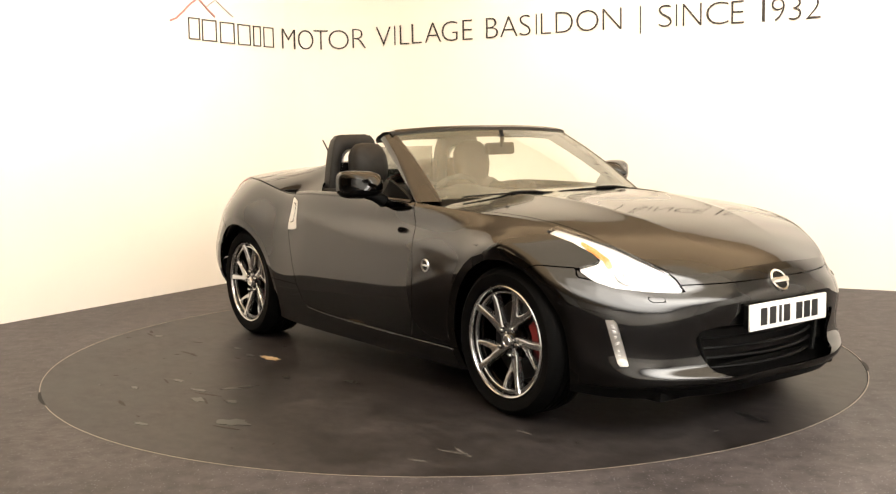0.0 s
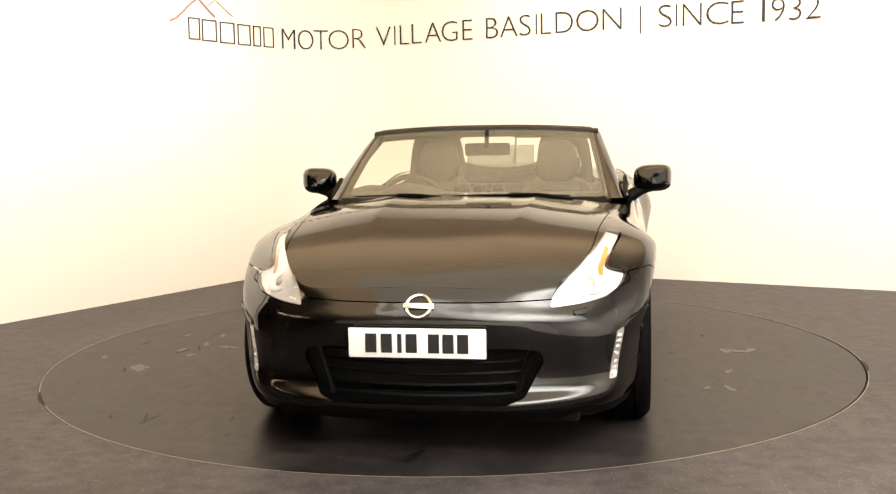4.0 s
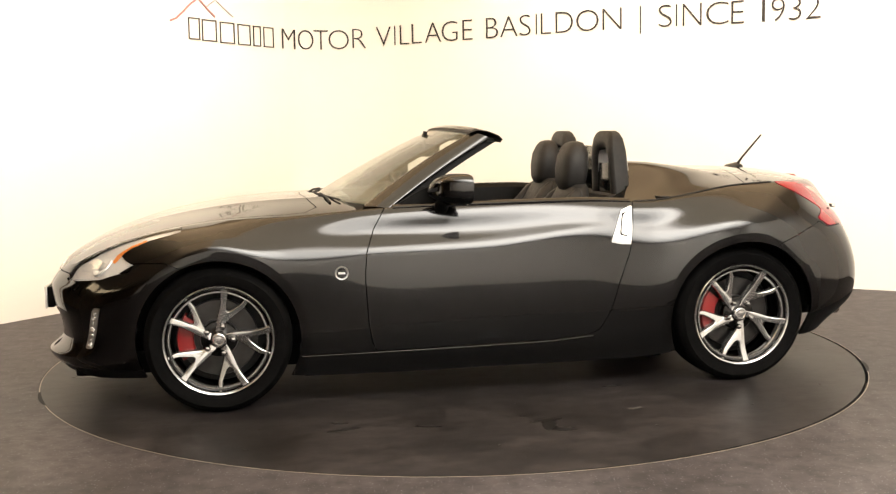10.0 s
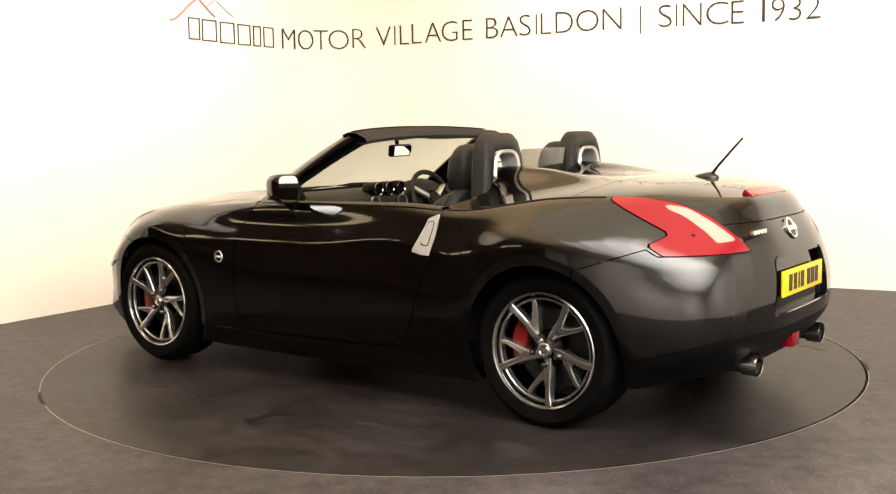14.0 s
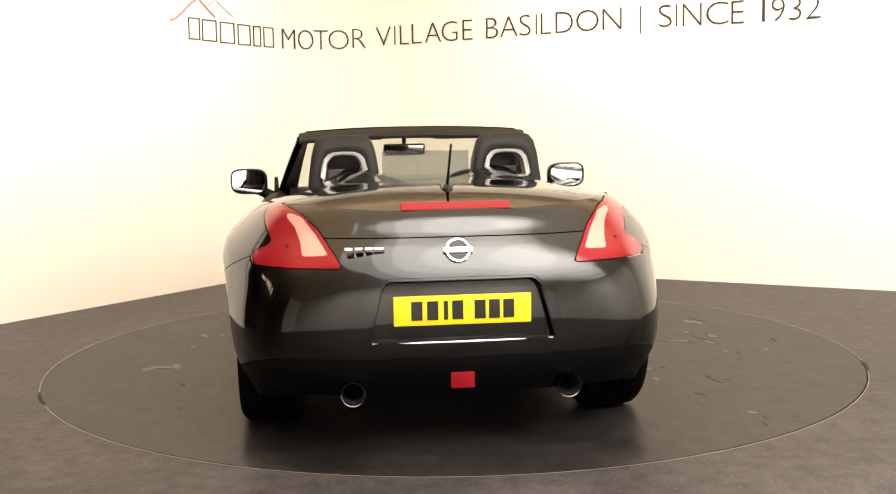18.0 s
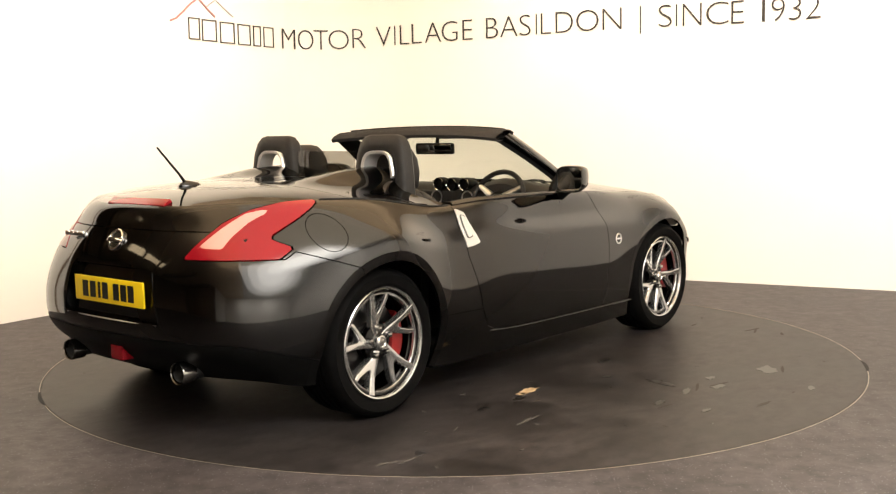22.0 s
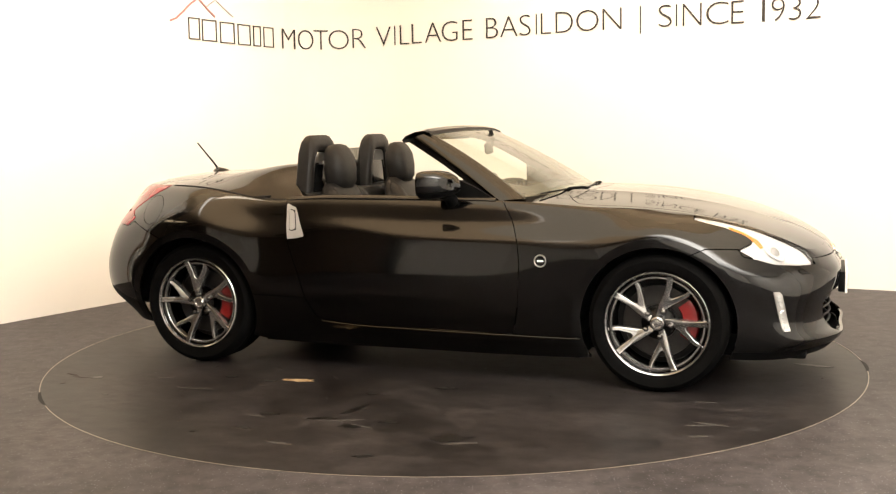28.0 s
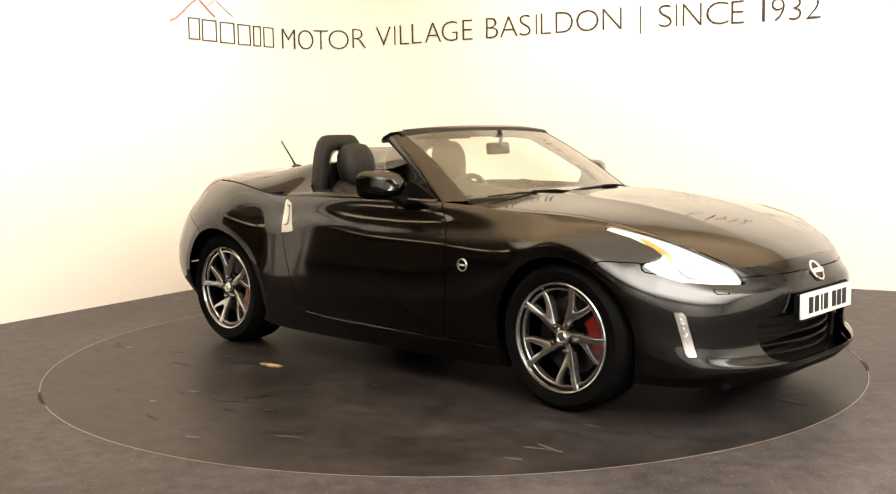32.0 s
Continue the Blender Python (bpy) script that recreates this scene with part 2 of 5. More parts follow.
def poly_field(points, axes):
    """A signed distance to a polygon seen along one axis, negative inside."""
    p = np.array(points, float)
    q = np.roll(p, -1, axis=0)

    def field(v):
        w = np.asarray(v)[:, axes]
        best, inside = np.full(len(w), 1e9), np.zeros(len(w), bool)
        for a, b in zip(p, q):
            e = b - a
            k = np.clip(((w - a) @ e) / (e @ e), 0, 1)
            best = np.minimum(best, np.linalg.norm(w - a - k[:, None] * e, axis=1))
            up = (a[1] > w[:, 1]) != (b[1] > w[:, 1])
            with np.errstate(divide="ignore", invalid="ignore"):
                x = a[0] + (w[:, 1] - a[1]) * e[0] / (e[1] if abs(e[1]) > 1e-12 else 1e-12)
            inside ^= up & (w[:, 0] < x)
        return np.where(inside, -best, best)
    return field


def smooth_curve(x, xs, ys):
    """A smooth curve through a few stations."""
    xs, ys = np.asarray(xs, float), np.asarray(ys, float)
    if xs[0] > xs[-1]:
        xs, ys = xs[::-1], ys[::-1]
    x = np.clip(np.asarray(x, float), xs[0], xs[-1])
    h = np.diff(xs)
    d = np.diff(ys) / h
    m = np.zeros(len(xs))
    m[1:-1] = (d[:-1] * h[1:] + d[1:] * h[:-1]) / (h[:-1] + h[1:])
    m[0], m[-1] = d[0], d[-1]
    i = np.clip(np.searchsorted(xs, x) - 1, 0, len(xs) - 2)
    t = (x - xs[i]) / h[i]
    return ((2 * t**3 - 3 * t**2 + 1) * ys[i] + (t**3 - 2 * t**2 + t) * h[i] * m[i] + (-2 * t**3 + 3 * t**2) * ys[i + 1] + (t**3 - t**2) * h[i] * m[i + 1])


def spline(t, ts, ps):
    return np.stack([smooth_curve(t, ts, ps[:, k]) for k in range(ps.shape[1])], -1)


def box(bm, x0, x1, y0, y1, z0, z1, bevel=0.0, segments=2):
    r = bmesh.ops.create_cube(bm, size=1, matrix=Matrix.Translation(((x0 + x1) / 2, (y0 + y1) / 2, (z0 + z1) / 2)) @ Matrix.Diagonal((x1 - x0, y1 - y0, z1 - z0, 1)))
    if bevel:
        bmesh.ops.bevel(bm, geom=list({e for v in r["verts"] for e in v.link_edges}), offset=bevel, segments=segments, affect="EDGES", profile=0.6)
    return bm


def boxed(*a, **k):
    return box(bmesh.new(), *a, **k)


def turned(profile, axis="y", n=48, centre=(0, 0, 0), a0=0.0, a1=2 * math.pi):
    """A sheet turned from (radius, along) pairs round an axis through centre."""
    full = abs(a1 - a0) > 6.28
    angs = np.linspace(a0, a1, n + 1)
    rows = []
    for r, h in profile:
        c, s = r * np.cos(angs), r * np.sin(angs)
        hh = np.full(n + 1, h)
        rows.append(np.stack({"y": (c, hh, s), "z": (c, s, hh), "x": (hh, c, s)}[axis], -1))
    sh = grid_sheet(np.array(rows) + np.array(centre))
    if full:
        k = n + 1
        at = {i * k + n: i * k for i in range(len(profile))}
        sh = Sheet(sh.v, [tuple(at.get(i, i) for i in f) for f in sh.f]).trim()
    return sh


def tube(points, radius, n=10, cap=True):
    """A round bar along points; radius may be a list."""
    p = np.array(points, float)
    rad = np.broadcast_to(np.asarray(radius, float), (len(p),))
    rows, up = [], np.array([0.13, 0.21, 0.97])
    for i in range(len(p)):
        d = p[min(i + 1, len(p) - 1)] - p[max(i - 1, 0)]
        d /= np.linalg.norm(d)
        a = np.cross(d, up)
        a /= np.linalg.norm(a)
        b = np.cross(d, a)
        ang = np.linspace(0, 2 * math.pi, n, endpoint=False)
        rows.append(p[i] + rad[i] * (np.cos(ang)[:, None] * a + np.sin(ang)[:, None] * b))
    v = np.vstack(rows)
    f = [(i * n + j, i * n + (j + 1) % n, (i + 1) * n + (j + 1) % n, (i + 1) * n + j) for i in range(len(p) - 1) for j in range(n)]
    if cap:
        f += [tuple(range(n))[::-1], tuple((len(p) - 1) * n + j for j in range(n))]
    return Sheet(v, f)


def slab(outline, depth, axes="xz", at=0.0):
    """A flat plate with an outline in two axes and a thickness along the third."""
    o = np.array(outline, float)
    n = len(o)

    def lift(h):
        k = np.full(n, h)
        return np.stack({"xz": (o[:, 0], k, o[:, 1]), "yz": (k, o[:, 0], o[:, 1]), "xy": (o[:, 0], o[:, 1], k)}[axes], -1)
    v = np.vstack([lift(at), lift(at + depth)])
    f = [tuple(range(n)), tuple(range(2 * n - 1, n - 1, -1))] + [(i, i + n, (i + 1) % n + n, (i + 1) % n) for i in range(n)]
    bm = bmesh.new()
    vs = [bm.verts.new(x) for x in v]
    for x in f:
        bm.faces.new([vs[i] for i in x])
    bmesh.ops.recalc_face_normals(bm, faces=bm.faces[:])
    return bm


# ---- the room ----
LEFT_DIR, RIGHT_DIR = Vector((-0.54, -0.84)).normalized(), Vector((0.886, -0.463)).normalized()
CORNER, FILLET = Vector((-1.08, 4.26)), 0.8
ROOM_H = 3.36


def wall_line():
    """The foot of the back wall: a straight run, a rounded corner, a straight run."""
    ang = math.acos(LEFT_DIR.dot(RIGHT_DIR))
    d = FILLET / math.tan(ang / 2)
    a, b = CORNER + LEFT_DIR * d, CORNER + RIGHT_DIR * d
    cen = CORNER + (LEFT_DIR + RIGHT_DIR).normalized() * FILLET / math.sin(ang / 2)
    t0, t1 = math.atan2(a.y - cen.y, a.x - cen.x), math.atan2(b.y - cen.y, b.x - cen.x)
    while t1 - t0 > math.pi:
        t1 -= 2 * math.pi
    while t0 - t1 > math.pi:
        t1 += 2 * math.pi
    arc = [cen + FILLET * Vector((math.cos(t0 + (t1 - t0) * k / 40), math.sin(t0 + (t1 - t0) * k / 40))) for k in range(41)]
    return [a + LEFT_DIR * 4.35] + arc + [b + RIGHT_DIR * 7]


LINE = wall_line()
RUN = [0.0]
for p, q in zip(LINE, LINE[1:]):
    RUN.append(RUN[-1] + (q - p).length)


def wall_place(s):
    """The point of the wall's foot at run s, the way along it, and the way into the room."""
    for i in range(len(LINE) - 1):
        if s <= RUN[i + 1] or i == len(LINE) - 2:
            d = (LINE[i + 1] - LINE[i]).normalized()
            return LINE[i] + d * (s - RUN[i]), d, Vector((d.y, -d.x))


def upright(points, z0, z1, thick, name, mat, label, outwards=1):
    """A wall with thickness along plan points."""
    n = len(points)
    out = []
    for i in range(n):
        d = (points[min(i + 1, n - 1)] - points[max(i - 1, 0)]).normalized()
        out.append(points[i] + Vector((-d.y, d.x)) * thick * outwards)
    v = [(*p, z0) for p in points] + [(*p, z1) for p in points] + [(*p, z0) for p in out] + [(*p, z1) for p in out]
    f = []
    for i in range(n - 1):
        f += [(i, i + 1, n + i + 1, n + i), (2 * n + i + 1, 2 * n + i, 3 * n + i, 3 * n + i + 1), (n + i, n + i + 1, 3 * n + i + 1, 3 * n + i), (i + 1, i, 2 * n + i, 2 * n + i + 1)]
    f += [(0, n, 3 * n, 2 * n), (n - 1, 3 * n - 1, 4 * n - 1, 2 * n - 1)]
    ob = new(name, mesh_of(name, v, f, True, 30))
    ob.data.materials.append(mat)
    return tagged(ob, label, kind="structure")


upright(LINE, -0.02, ROOM_H, 0.15, "wall_back", WALL, "cream-white painted studio wall with a rounded corner")
FAR_L, FAR_R = LINE[0], LINE[-1]
upright([FAR_R, Vector((FAR_R.x, -8.2)), Vector((-5.2, -8.2)), Vector((-5.2, -5.9))], -0.02, ROOM_H, 0.15, "wall_right", WALL, "cream-white painted studio wall")
upright([Vector((-5.2, -5.9)), Vector((-11.0, -5.9)), Vector((-11.0, 2.5)), Vector((FAR_L.x, 2.5)), FAR_L + Vector((-0.05, 0.1))], -0.02, ROOM_H, 0.15, "wall_side_room", BACK, "dim brown wall of the room beside the studio")
bm = bmesh.new()
box(bm, -11.5, 9.5, -9.0, 6.5, ROOM_H, ROOM_H + 0.12)
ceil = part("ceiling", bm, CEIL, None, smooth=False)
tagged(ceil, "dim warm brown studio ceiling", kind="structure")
# added below the ceiling, out of view, so the car's sides reflect pale
tagged(part("ceiling_reflection_panel", boxed(-1.4, 6.4, -8.1, -0.9, ROOM_H - 0.016, ROOM_H - 0.004), PALE_PANEL, None, smooth=False), "unseen pale panel added round the soft lights for reflections in the car", kind="structure")

for k in range(6):
    bm = bmesh.new()
    box(bm, -10.9, -5.6, -5.6 + 1.45 * k, -5.44 + 1.45 * k, ROOM_H - 0.26, ROOM_H - 0.004)
    tagged(part("trim_beam_%d" % (k + 1), bm, BACK, None, smooth=False), "brown ceiling beam of the room beside the studio", kind="structure")

DISC_R, DISC_C = 2.238, (0.006, -0.004)


def ring_plate(name, r0, r1, z, mat, n=160, reach=None):
    ang = np.linspace(0, 2 * math.pi, n, endpoint=False)
    inner = np.stack([DISC_C[0] + r0 * np.cos(ang), DISC_C[1] + r0 * np.sin(ang), np.full(n, z)], -1)
    if reach:
        k = reach / np.maximum(np.abs(np.cos(ang)), np.abs(np.sin(ang)))
        outer = np.stack([k * np.cos(ang), k * np.sin(ang), np.full(n, z)], -1)
    else:
        outer = np.stack([DISC_C[0] + r1 * np.cos(ang), DISC_C[1] + r1 * np.sin(ang), np.full(n, z)], -1)
    v = np.vstack([inner, outer, inner - [0, 0, 0.05], outer - [0, 0, 0.05]])
    f = []
    for i in range(n):
        j = (i + 1) % n
        f += [(i, n + i, n + j, j), (2 * n + i, i, j, 2 * n + j), (n + i, 3 * n + i, 3 * n + j, n + j)]
    ob = new(name, mesh_of(name, v, f, False))
    ob.data.materials.append(mat)
    return ob


tagged(ring_plate("floor", DISC_R + 0.0012, 0, 0.0, FLOOR, reach=10.5), "dark brown-grey speckled vinyl studio floor", kind="structure")
tagged(ring_plate("trim_turntable_pit", DISC_R - 0.05, DISC_R + 0.06, -0.046, CREVICE), "dark joint round the turntable", kind="structure")
edge = ring_plate("trim_turntable_rim", DISC_R + 0.0013, DISC_R + 0.0050, 0.0010, EDGE, 240)
tagged(edge, "thin worn brass edge of the floor round the turntable", kind="structure")

# two worn gaps beside the edge
for k, (a0, a1) in enumerate(((202.0, 209.5), (-17.5, -11.0))):
    ang = np.radians(np.linspace(a0, a1, 13))
    bulge = 0.011 * np.sin(np.linspace(0, math.pi, 13)) + 0.002
    outer = [(DISC_C[0] + (DISC_R + 0.0045 + b) * math.cos(a), DISC_C[1] + (DISC_R + 0.0045 + b) * math.sin(a)) for a, b in zip(ang, bulge)]
    inner = [(DISC_C[0] + (DISC_R - 0.002) * math.cos(a), DISC_C[1] + (DISC_R - 0.002) * math.sin(a)) for a in ang[::-1]]
    tagged(part("trim_turntable_gap_%d" % (k + 1), slab(outer + inner, 0.0016, "xy", 0.0004), CREVICE, None, smooth=False), "worn dark gap at the edge of the turntable", kind="structure")

# ---- the turntable ----
table = new("turntable")
tagged(table, "large dark vinyl-covered round car turntable set flush in the floor", "turntable")
ang = np.linspace(0, 2 * math.pi, 200, endpoint=False)
top = np.stack([DISC_C[0] + DISC_R * np.cos(ang), DISC_C[1] + DISC_R * np.sin(ang), np.zeros(200)], -1)
bm = bmesh.new()
vs = [bm.verts.new(p) for p in top]
lo = [bm.verts.new(p - [0, 0, 0.04]) for p in top]
bm.faces.new(vs)
for i in range(200):
    bm.faces.new((vs[i], lo[i], lo[(i + 1) % 200], vs[(i + 1) % 200]))
part("disc", bm, DISC, table, smooth=False)

# ---- the car: shape of the body ----
HOOD_X = (0.5, 0.8, 1.0, 1.25, 1.42, 1.58, 1.75, 1.9, 1.98, 2.03)
HOOD_Z = (0.955, 0.948, 0.941, 0.919, 0.894, 0.861, 0.812, 0.752, 0.707, 0.672)
HOOD_C = (0.05, 0.055, 0.056, 0.052, 0.052, 0.055, 0.072, 0.125, 0.178, 0.195)
DECK_X = (-0.7, -0.85, -1.0, -1.2, -1.5, -1.7, -1.85, -1.935)
DECK_Z = (1.025, 1.033, 1.038, 1.043, 1.045, 1.031, 1.000, 0.970)
DECK_C = (0.14, 0.133, 0.098, 0.071, 0.068, 0.074, 0.078, 0.075)


def hood_z(x, y):
    return smooth_curve(x, HOOD_X, HOOD_Z) - smooth_curve(x, HOOD_X, HOOD_C) * (np.abs(y) / 0.74) ** 2.3 + 0.010 * np.exp(-np.sqrt((np.abs(y) - smooth_curve(x, (0.8, 1.3, 1.9), (0.345, 0.325, 0.25))) ** 2 + 0.009 ** 2) / 0.075) * smooth_curve(x, (0.8, 1.2, 1.9), (1, 1, 0))


def deck_z(x, y):
    hump = 0.075 * np.exp(-((np.abs(y) - 0.37) / 0.17) ** 2) * smooth_curve(x, (-1.45, -1.3, -1.15, -0.95, -0.8, -0.6), (0, 0.12, 0.45, 0.95, 1.2, 1.4))
    return smooth_curve(x, DECK_X, DECK_Z) - smooth_curve(x, DECK_X, DECK_C) * (np.abs(y) / 0.76) ** 2.4 + hump


# rails run from the middle of the nose round the side to the middle of the tail
RIDGE = [(2.02, 0), (2.0, 0.30), (1.932, 0.502), (1.70, 0.638), (1.275, 0.715), (0.95, 0.755), (0.55, 0.79), (0.0, 0.808), (-0.5, 0.815), (-0.82, 0.80),
         (-1.275, 0.765), (-1.58, 0.69), (-1.80, 0.52), (-1.915, 0.30), (-1.935, 0)]
BELT_Z = {6: 0.913, 7: 0.925, 8: 0.927, 9: 0.915}
SHOULDER = [(2.068, 0, 0.616), (2.043, 0.33, 0.612), (1.942, 0.54, 0.613), (1.70, 0.725, 0.705), (1.275, 0.822, 0.832), (0.95, 0.835, 0.80), (0.55, 0.842, 0.80),
            (0.0, 0.848, 0.808), (-0.5, 0.856, 0.83), (-0.82, 0.855, 0.80), (-1.275, 0.872, 0.90), (-1.60, 0.800, 0.885), (-1.87, 0.595, 0.865), (-1.975, 0.32, 0.88), (-1.992, 0, 0.88)]
CREASE = [(2.098, 0, 0.555), (2.072, 0.36, 0.552), (1.945, 0.60, 0.555), (1.715, 0.785, 0.615), (1.275, 0.903, 0.766), (0.97, 0.892, 0.682), (0.55, 0.888, 0.706),
          (0.0, 0.888, 0.716), (-0.45, 0.884, 0.755), (-0.82, 0.892, 0.695), (-1.275, 0.944, 0.802), (-1.60, 0.883, 0.745), (-1.925, 0.70, 0.72), (-2.025, 0.36, 0.785), (-2.045, 0, 0.79)]
UNDER = [(2.098, 0, 0.525), (2.070, 0.37, 0.522), (1.95, 0.615, 0.522), (1.718, 0.808, 0.578), (1.275, 0.910, 0.732), (0.97, 0.894, 0.648), (0.55, 0.8912, 0.672),
         (0.0, 0.8912, 0.682), (-0.45, 0.889, 0.715), (-0.82, 0.895, 0.66), (-1.275, 0.953, 0.768), (-1.60, 0.891, 0.71), (-1.935, 0.712, 0.685), (-2.045, 0.365, 0.74), (-2.065, 0, 0.745)]
MIDDLE = [(2.074, 0, 0.287), (2.052, 0.38, 0.288), (1.930, 0.652, 0.305), (1.712, 0.812, 0.42), (1.275, 0.915, 0.60), (0.95, 0.884, 0.47), (0.55, 0.898, 0.445),
          (0.0, 0.900, 0.44), (-0.5, 0.903, 0.44), (-0.82, 0.908, 0.45), (-1.275, 0.951, 0.62), (-1.62, 0.912, 0.53), (-1.965, 0.742, 0.52), (-2.085, 0.38, 0.53), (-2.105, 0, 0.53)]
LOWER = [(2.108, 0, 0.242), (2.088, 0.40, 0.248), (1.935, 0.675, 0.255), (1.70, 0.805, 0.265), (1.275, 0.890, 0.36), (0.95, 0.862, 0.255), (0.55, 0.874, 0.245),
         (0.0, 0.875, 0.25), (-0.5, 0.877, 0.265), (-0.82, 0.882, 0.29), (-1.275, 0.90, 0.40), (-1.63, 0.893, 0.375), (-1.955, 0.735, 0.395), (-2.072, 0.40, 0.405), (-2.094, 0, 0.405)]
BOTTOM = [(2.05, 0, 0.165), (2.02, 0.40, 0.165), (1.86, 0.66, 0.16), (1.64, 0.78, 0.165), (1.275, 0.86, 0.19), (0.95, 0.835, 0.15), (0.55, 0.835, 0.14),
          (0.0, 0.835, 0.14), (-0.5, 0.835, 0.14), (-0.82, 0.84, 0.15), (-1.275, 0.87, 0.22), (-1.63, 0.81, 0.205), (-1.83, 0.67, 0.24), (-1.95, 0.38, 0.25), (-1.97, 0, 0.25)]


def along(pts, n, s):
    p = np.array(pts, float)
    ends = p * [1, -1, 1]
    q = np.vstack([ends[2:0:-1], p, ends[-2:-4:-1]])
    t = np.concatenate([-s[2:0:-1], s, 2 * s[-1] - s[-2:-4:-1]])
    return spline(n, t, q)


def ridge_points():
    r = []
    for i, (x, y) in enumerate(RIDGE):
        z = BELT_Z[i] if i in BELT_Z else float(hood_z(x, y) if x > 0.5 else deck_z(x, y))
        r.append((x, y, z))
    return r


def body_wall():
    mid = np.array(CREASE)
    s = np.concatenate([[0], np.cumsum(np.linalg.norm(np.diff(mid, axis=0), axis=1))])
    n = np.concatenate([np.linspace(s[i], s[i + 1], max(6, int((s[i + 1] - s[i]) / 0.016)), endpoint=False) for i in range(14)] + [[s[-1]]])
    ridge = along(ridge_points(), n, s)
    inner = ridge.copy()
    cen = np.clip(ridge[:, 0], -1.2, 1.2)
    d = np.stack([cen - ridge[:, 0], -ridge[:, 1]], -1)
    d /= np.maximum(np.linalg.norm(d, axis=1), 1e-9)[:, None]
    inner[:, :2] += d * 0.06
    zf = hood_z(inner[:, 0], inner[:, 1])
    zr = deck_z(inner[:, 0], inner[:, 1])
    w = smooth_curve(ridge[:, 0], (-1.0, -0.8, 0.5, 0.8), (1, 0, 0, 1))
    inner[:, 2] = np.where(ridge[:, 0] > 0.2, zf, zr) * w + (ridge[:, 2] + 0.012) * (1 - w)
    rails = [inner, ridge] + [along(r, n, s) for r in (SHOULDER, CREASE, UNDER, MIDDLE, LOWER, BOTTOM)]
    rails = np.array(rails)
    cols = []
    steps = [np.linspace(0, 1, k, endpoint=False) for k in (10, 12, 5, 11, 12, 7)]
    for i in range(len(n)):
        p = rails[:, i]
        t = np.concatenate([[0], np.cumsum(np.linalg.norm(np.diff(p, axis=0), axis=1))])
        q = np.concatenate([t[1 + k] + u * (t[2 + k] - t[1 + k]) for k, u in enumerate(steps)] + [[t[-1]]])
        cols.append(spline(q, t, p))
    g = np.array(cols)
    g[0, :, 1] = g[-1, :, 1] = 0
    return grid_sheet(g), ridge


wall, ridge = body_wall()

# ---- the car: panels ----
car = new("roadster")
tagged(car, "black metallic two-seat roadster with its top down", "car")


def hub(name, parent=car, x=0.0, y=0.0, z=0.0):
    """A bare parent for the pieces of one part."""
    ob = new(name)
    ob.parent = parent
    ob.location = (x, y, z)
    return ob


def arch(cx, r):
    return lambda v: np.hypot(v[:, 0] - cx, v[:, 2] - 0.335) - r


FRONT_R, REAR_R = 0.372, 0.374
wall = wall.cut(arch(1.275, FRONT_R))[1]
wall = wall.cut(arch(-1.275, REAR_R))[1]
# a flat lip round each wheel arch, tucked in towards the wheel
for cx, r in ((1.275, FRONT_R), (-1.275, REAR_R)):
    lip, rest = wall.cut(arch(cx, r + 0.042))
    lip.v[:, 1] -= 0.007 * np.clip(1 - (np.hypot(lip.v[:, 0] - cx, lip.v[:, 2] - 0.335) - r) / 0.042, 0, 1)
    n = len(lip.v)
    wall = Sheet(np.vstack([lip.v, rest.v]), lip.f + [tuple(i + n for i in f) for f in rest.f])

# tail lamp: seen from the side and from behind
tail_side = poly_field([(-1.525, 0.976), (-1.62, 0.928), (-1.70, 0.886), (-1.762, 0.853), (-1.776, 0.839), (-1.762, 0.826), (-1.716, 0.801), (-1.785, 0.757), (-2.3, 0.757), (-2.3, 1.05), (-1.51, 1.05)], (0, 2))
tail_back = poly_field([(0.445, 0.757), (0.475, 0.81), (0.535, 0.90), (0.60, 0.955), (0.67, 0.985), (1.2, 1.05), (1.2, 0.757)], (1, 2))
tail_lamp, wall = wall.gap(lambda v: np.maximum(tail_side(v), tail_back(v)))
# head lamp
head_side = poly_field([(1.985, 0.600), (1.90, 0.606), (1.80, 0.620), (1.72, 0.648), (1.645, 0.692), (1.70, 0.716), (1.705, 0.728), (1.66, 0.758), (1.57, 0.795), (1.43, 0.832), (1.43, 0.90), (2.2, 0.90), (2.2, 0.65)], (0, 2))
head_in = poly_field([(1.998, 0.484), (1.955, 0.502), (1.872, 0.554), (1.772, 0.597), (1.64, 0.630), (1.50, 0.655), (1.42, 0.660), (1.42, 1.0), (1.998, 1.0)], (0, 1))
head_lamp, wall = wall.gap(lambda v: np.maximum(head_side(v), head_in(v)))
# daytime lamp strip
def drl_field(v):
    u = (v[:, 1] - v[:, 0]) * 0.7071
    mid = -0.752 - (0.493 - v[:, 2]) * 0.279
    return np.maximum(np.abs(u - mid) - 0.023, np.abs(v[:, 2] - 0.399) - 0.096)


drl, wall = wall.gap(lambda v: np.maximum(np.maximum(drl_field(v), 0.5 - v[:, 1]), 1.6 - v[:, 0]), 0.0012)
# door
door_field = poly_field([(0.49, 1.0), (0.494, 0.918), (0.55, 0.825), (0.591, 0.718), (0.602, 0.61), (0.59, 0.39), (0.575, 0.30), (0.555, 0.252), (-0.30, 0.262), (-0.47, 0.278),
                         (-0.532, 0.300), (-0.587, 0.397), (-0.628, 0.533), (-0.682, 0.668), (-0.709, 0.803), (-0.722, 0.91), (-0.725, 1.0)], (0, 2))
door, wall = wall.gap(door_field)
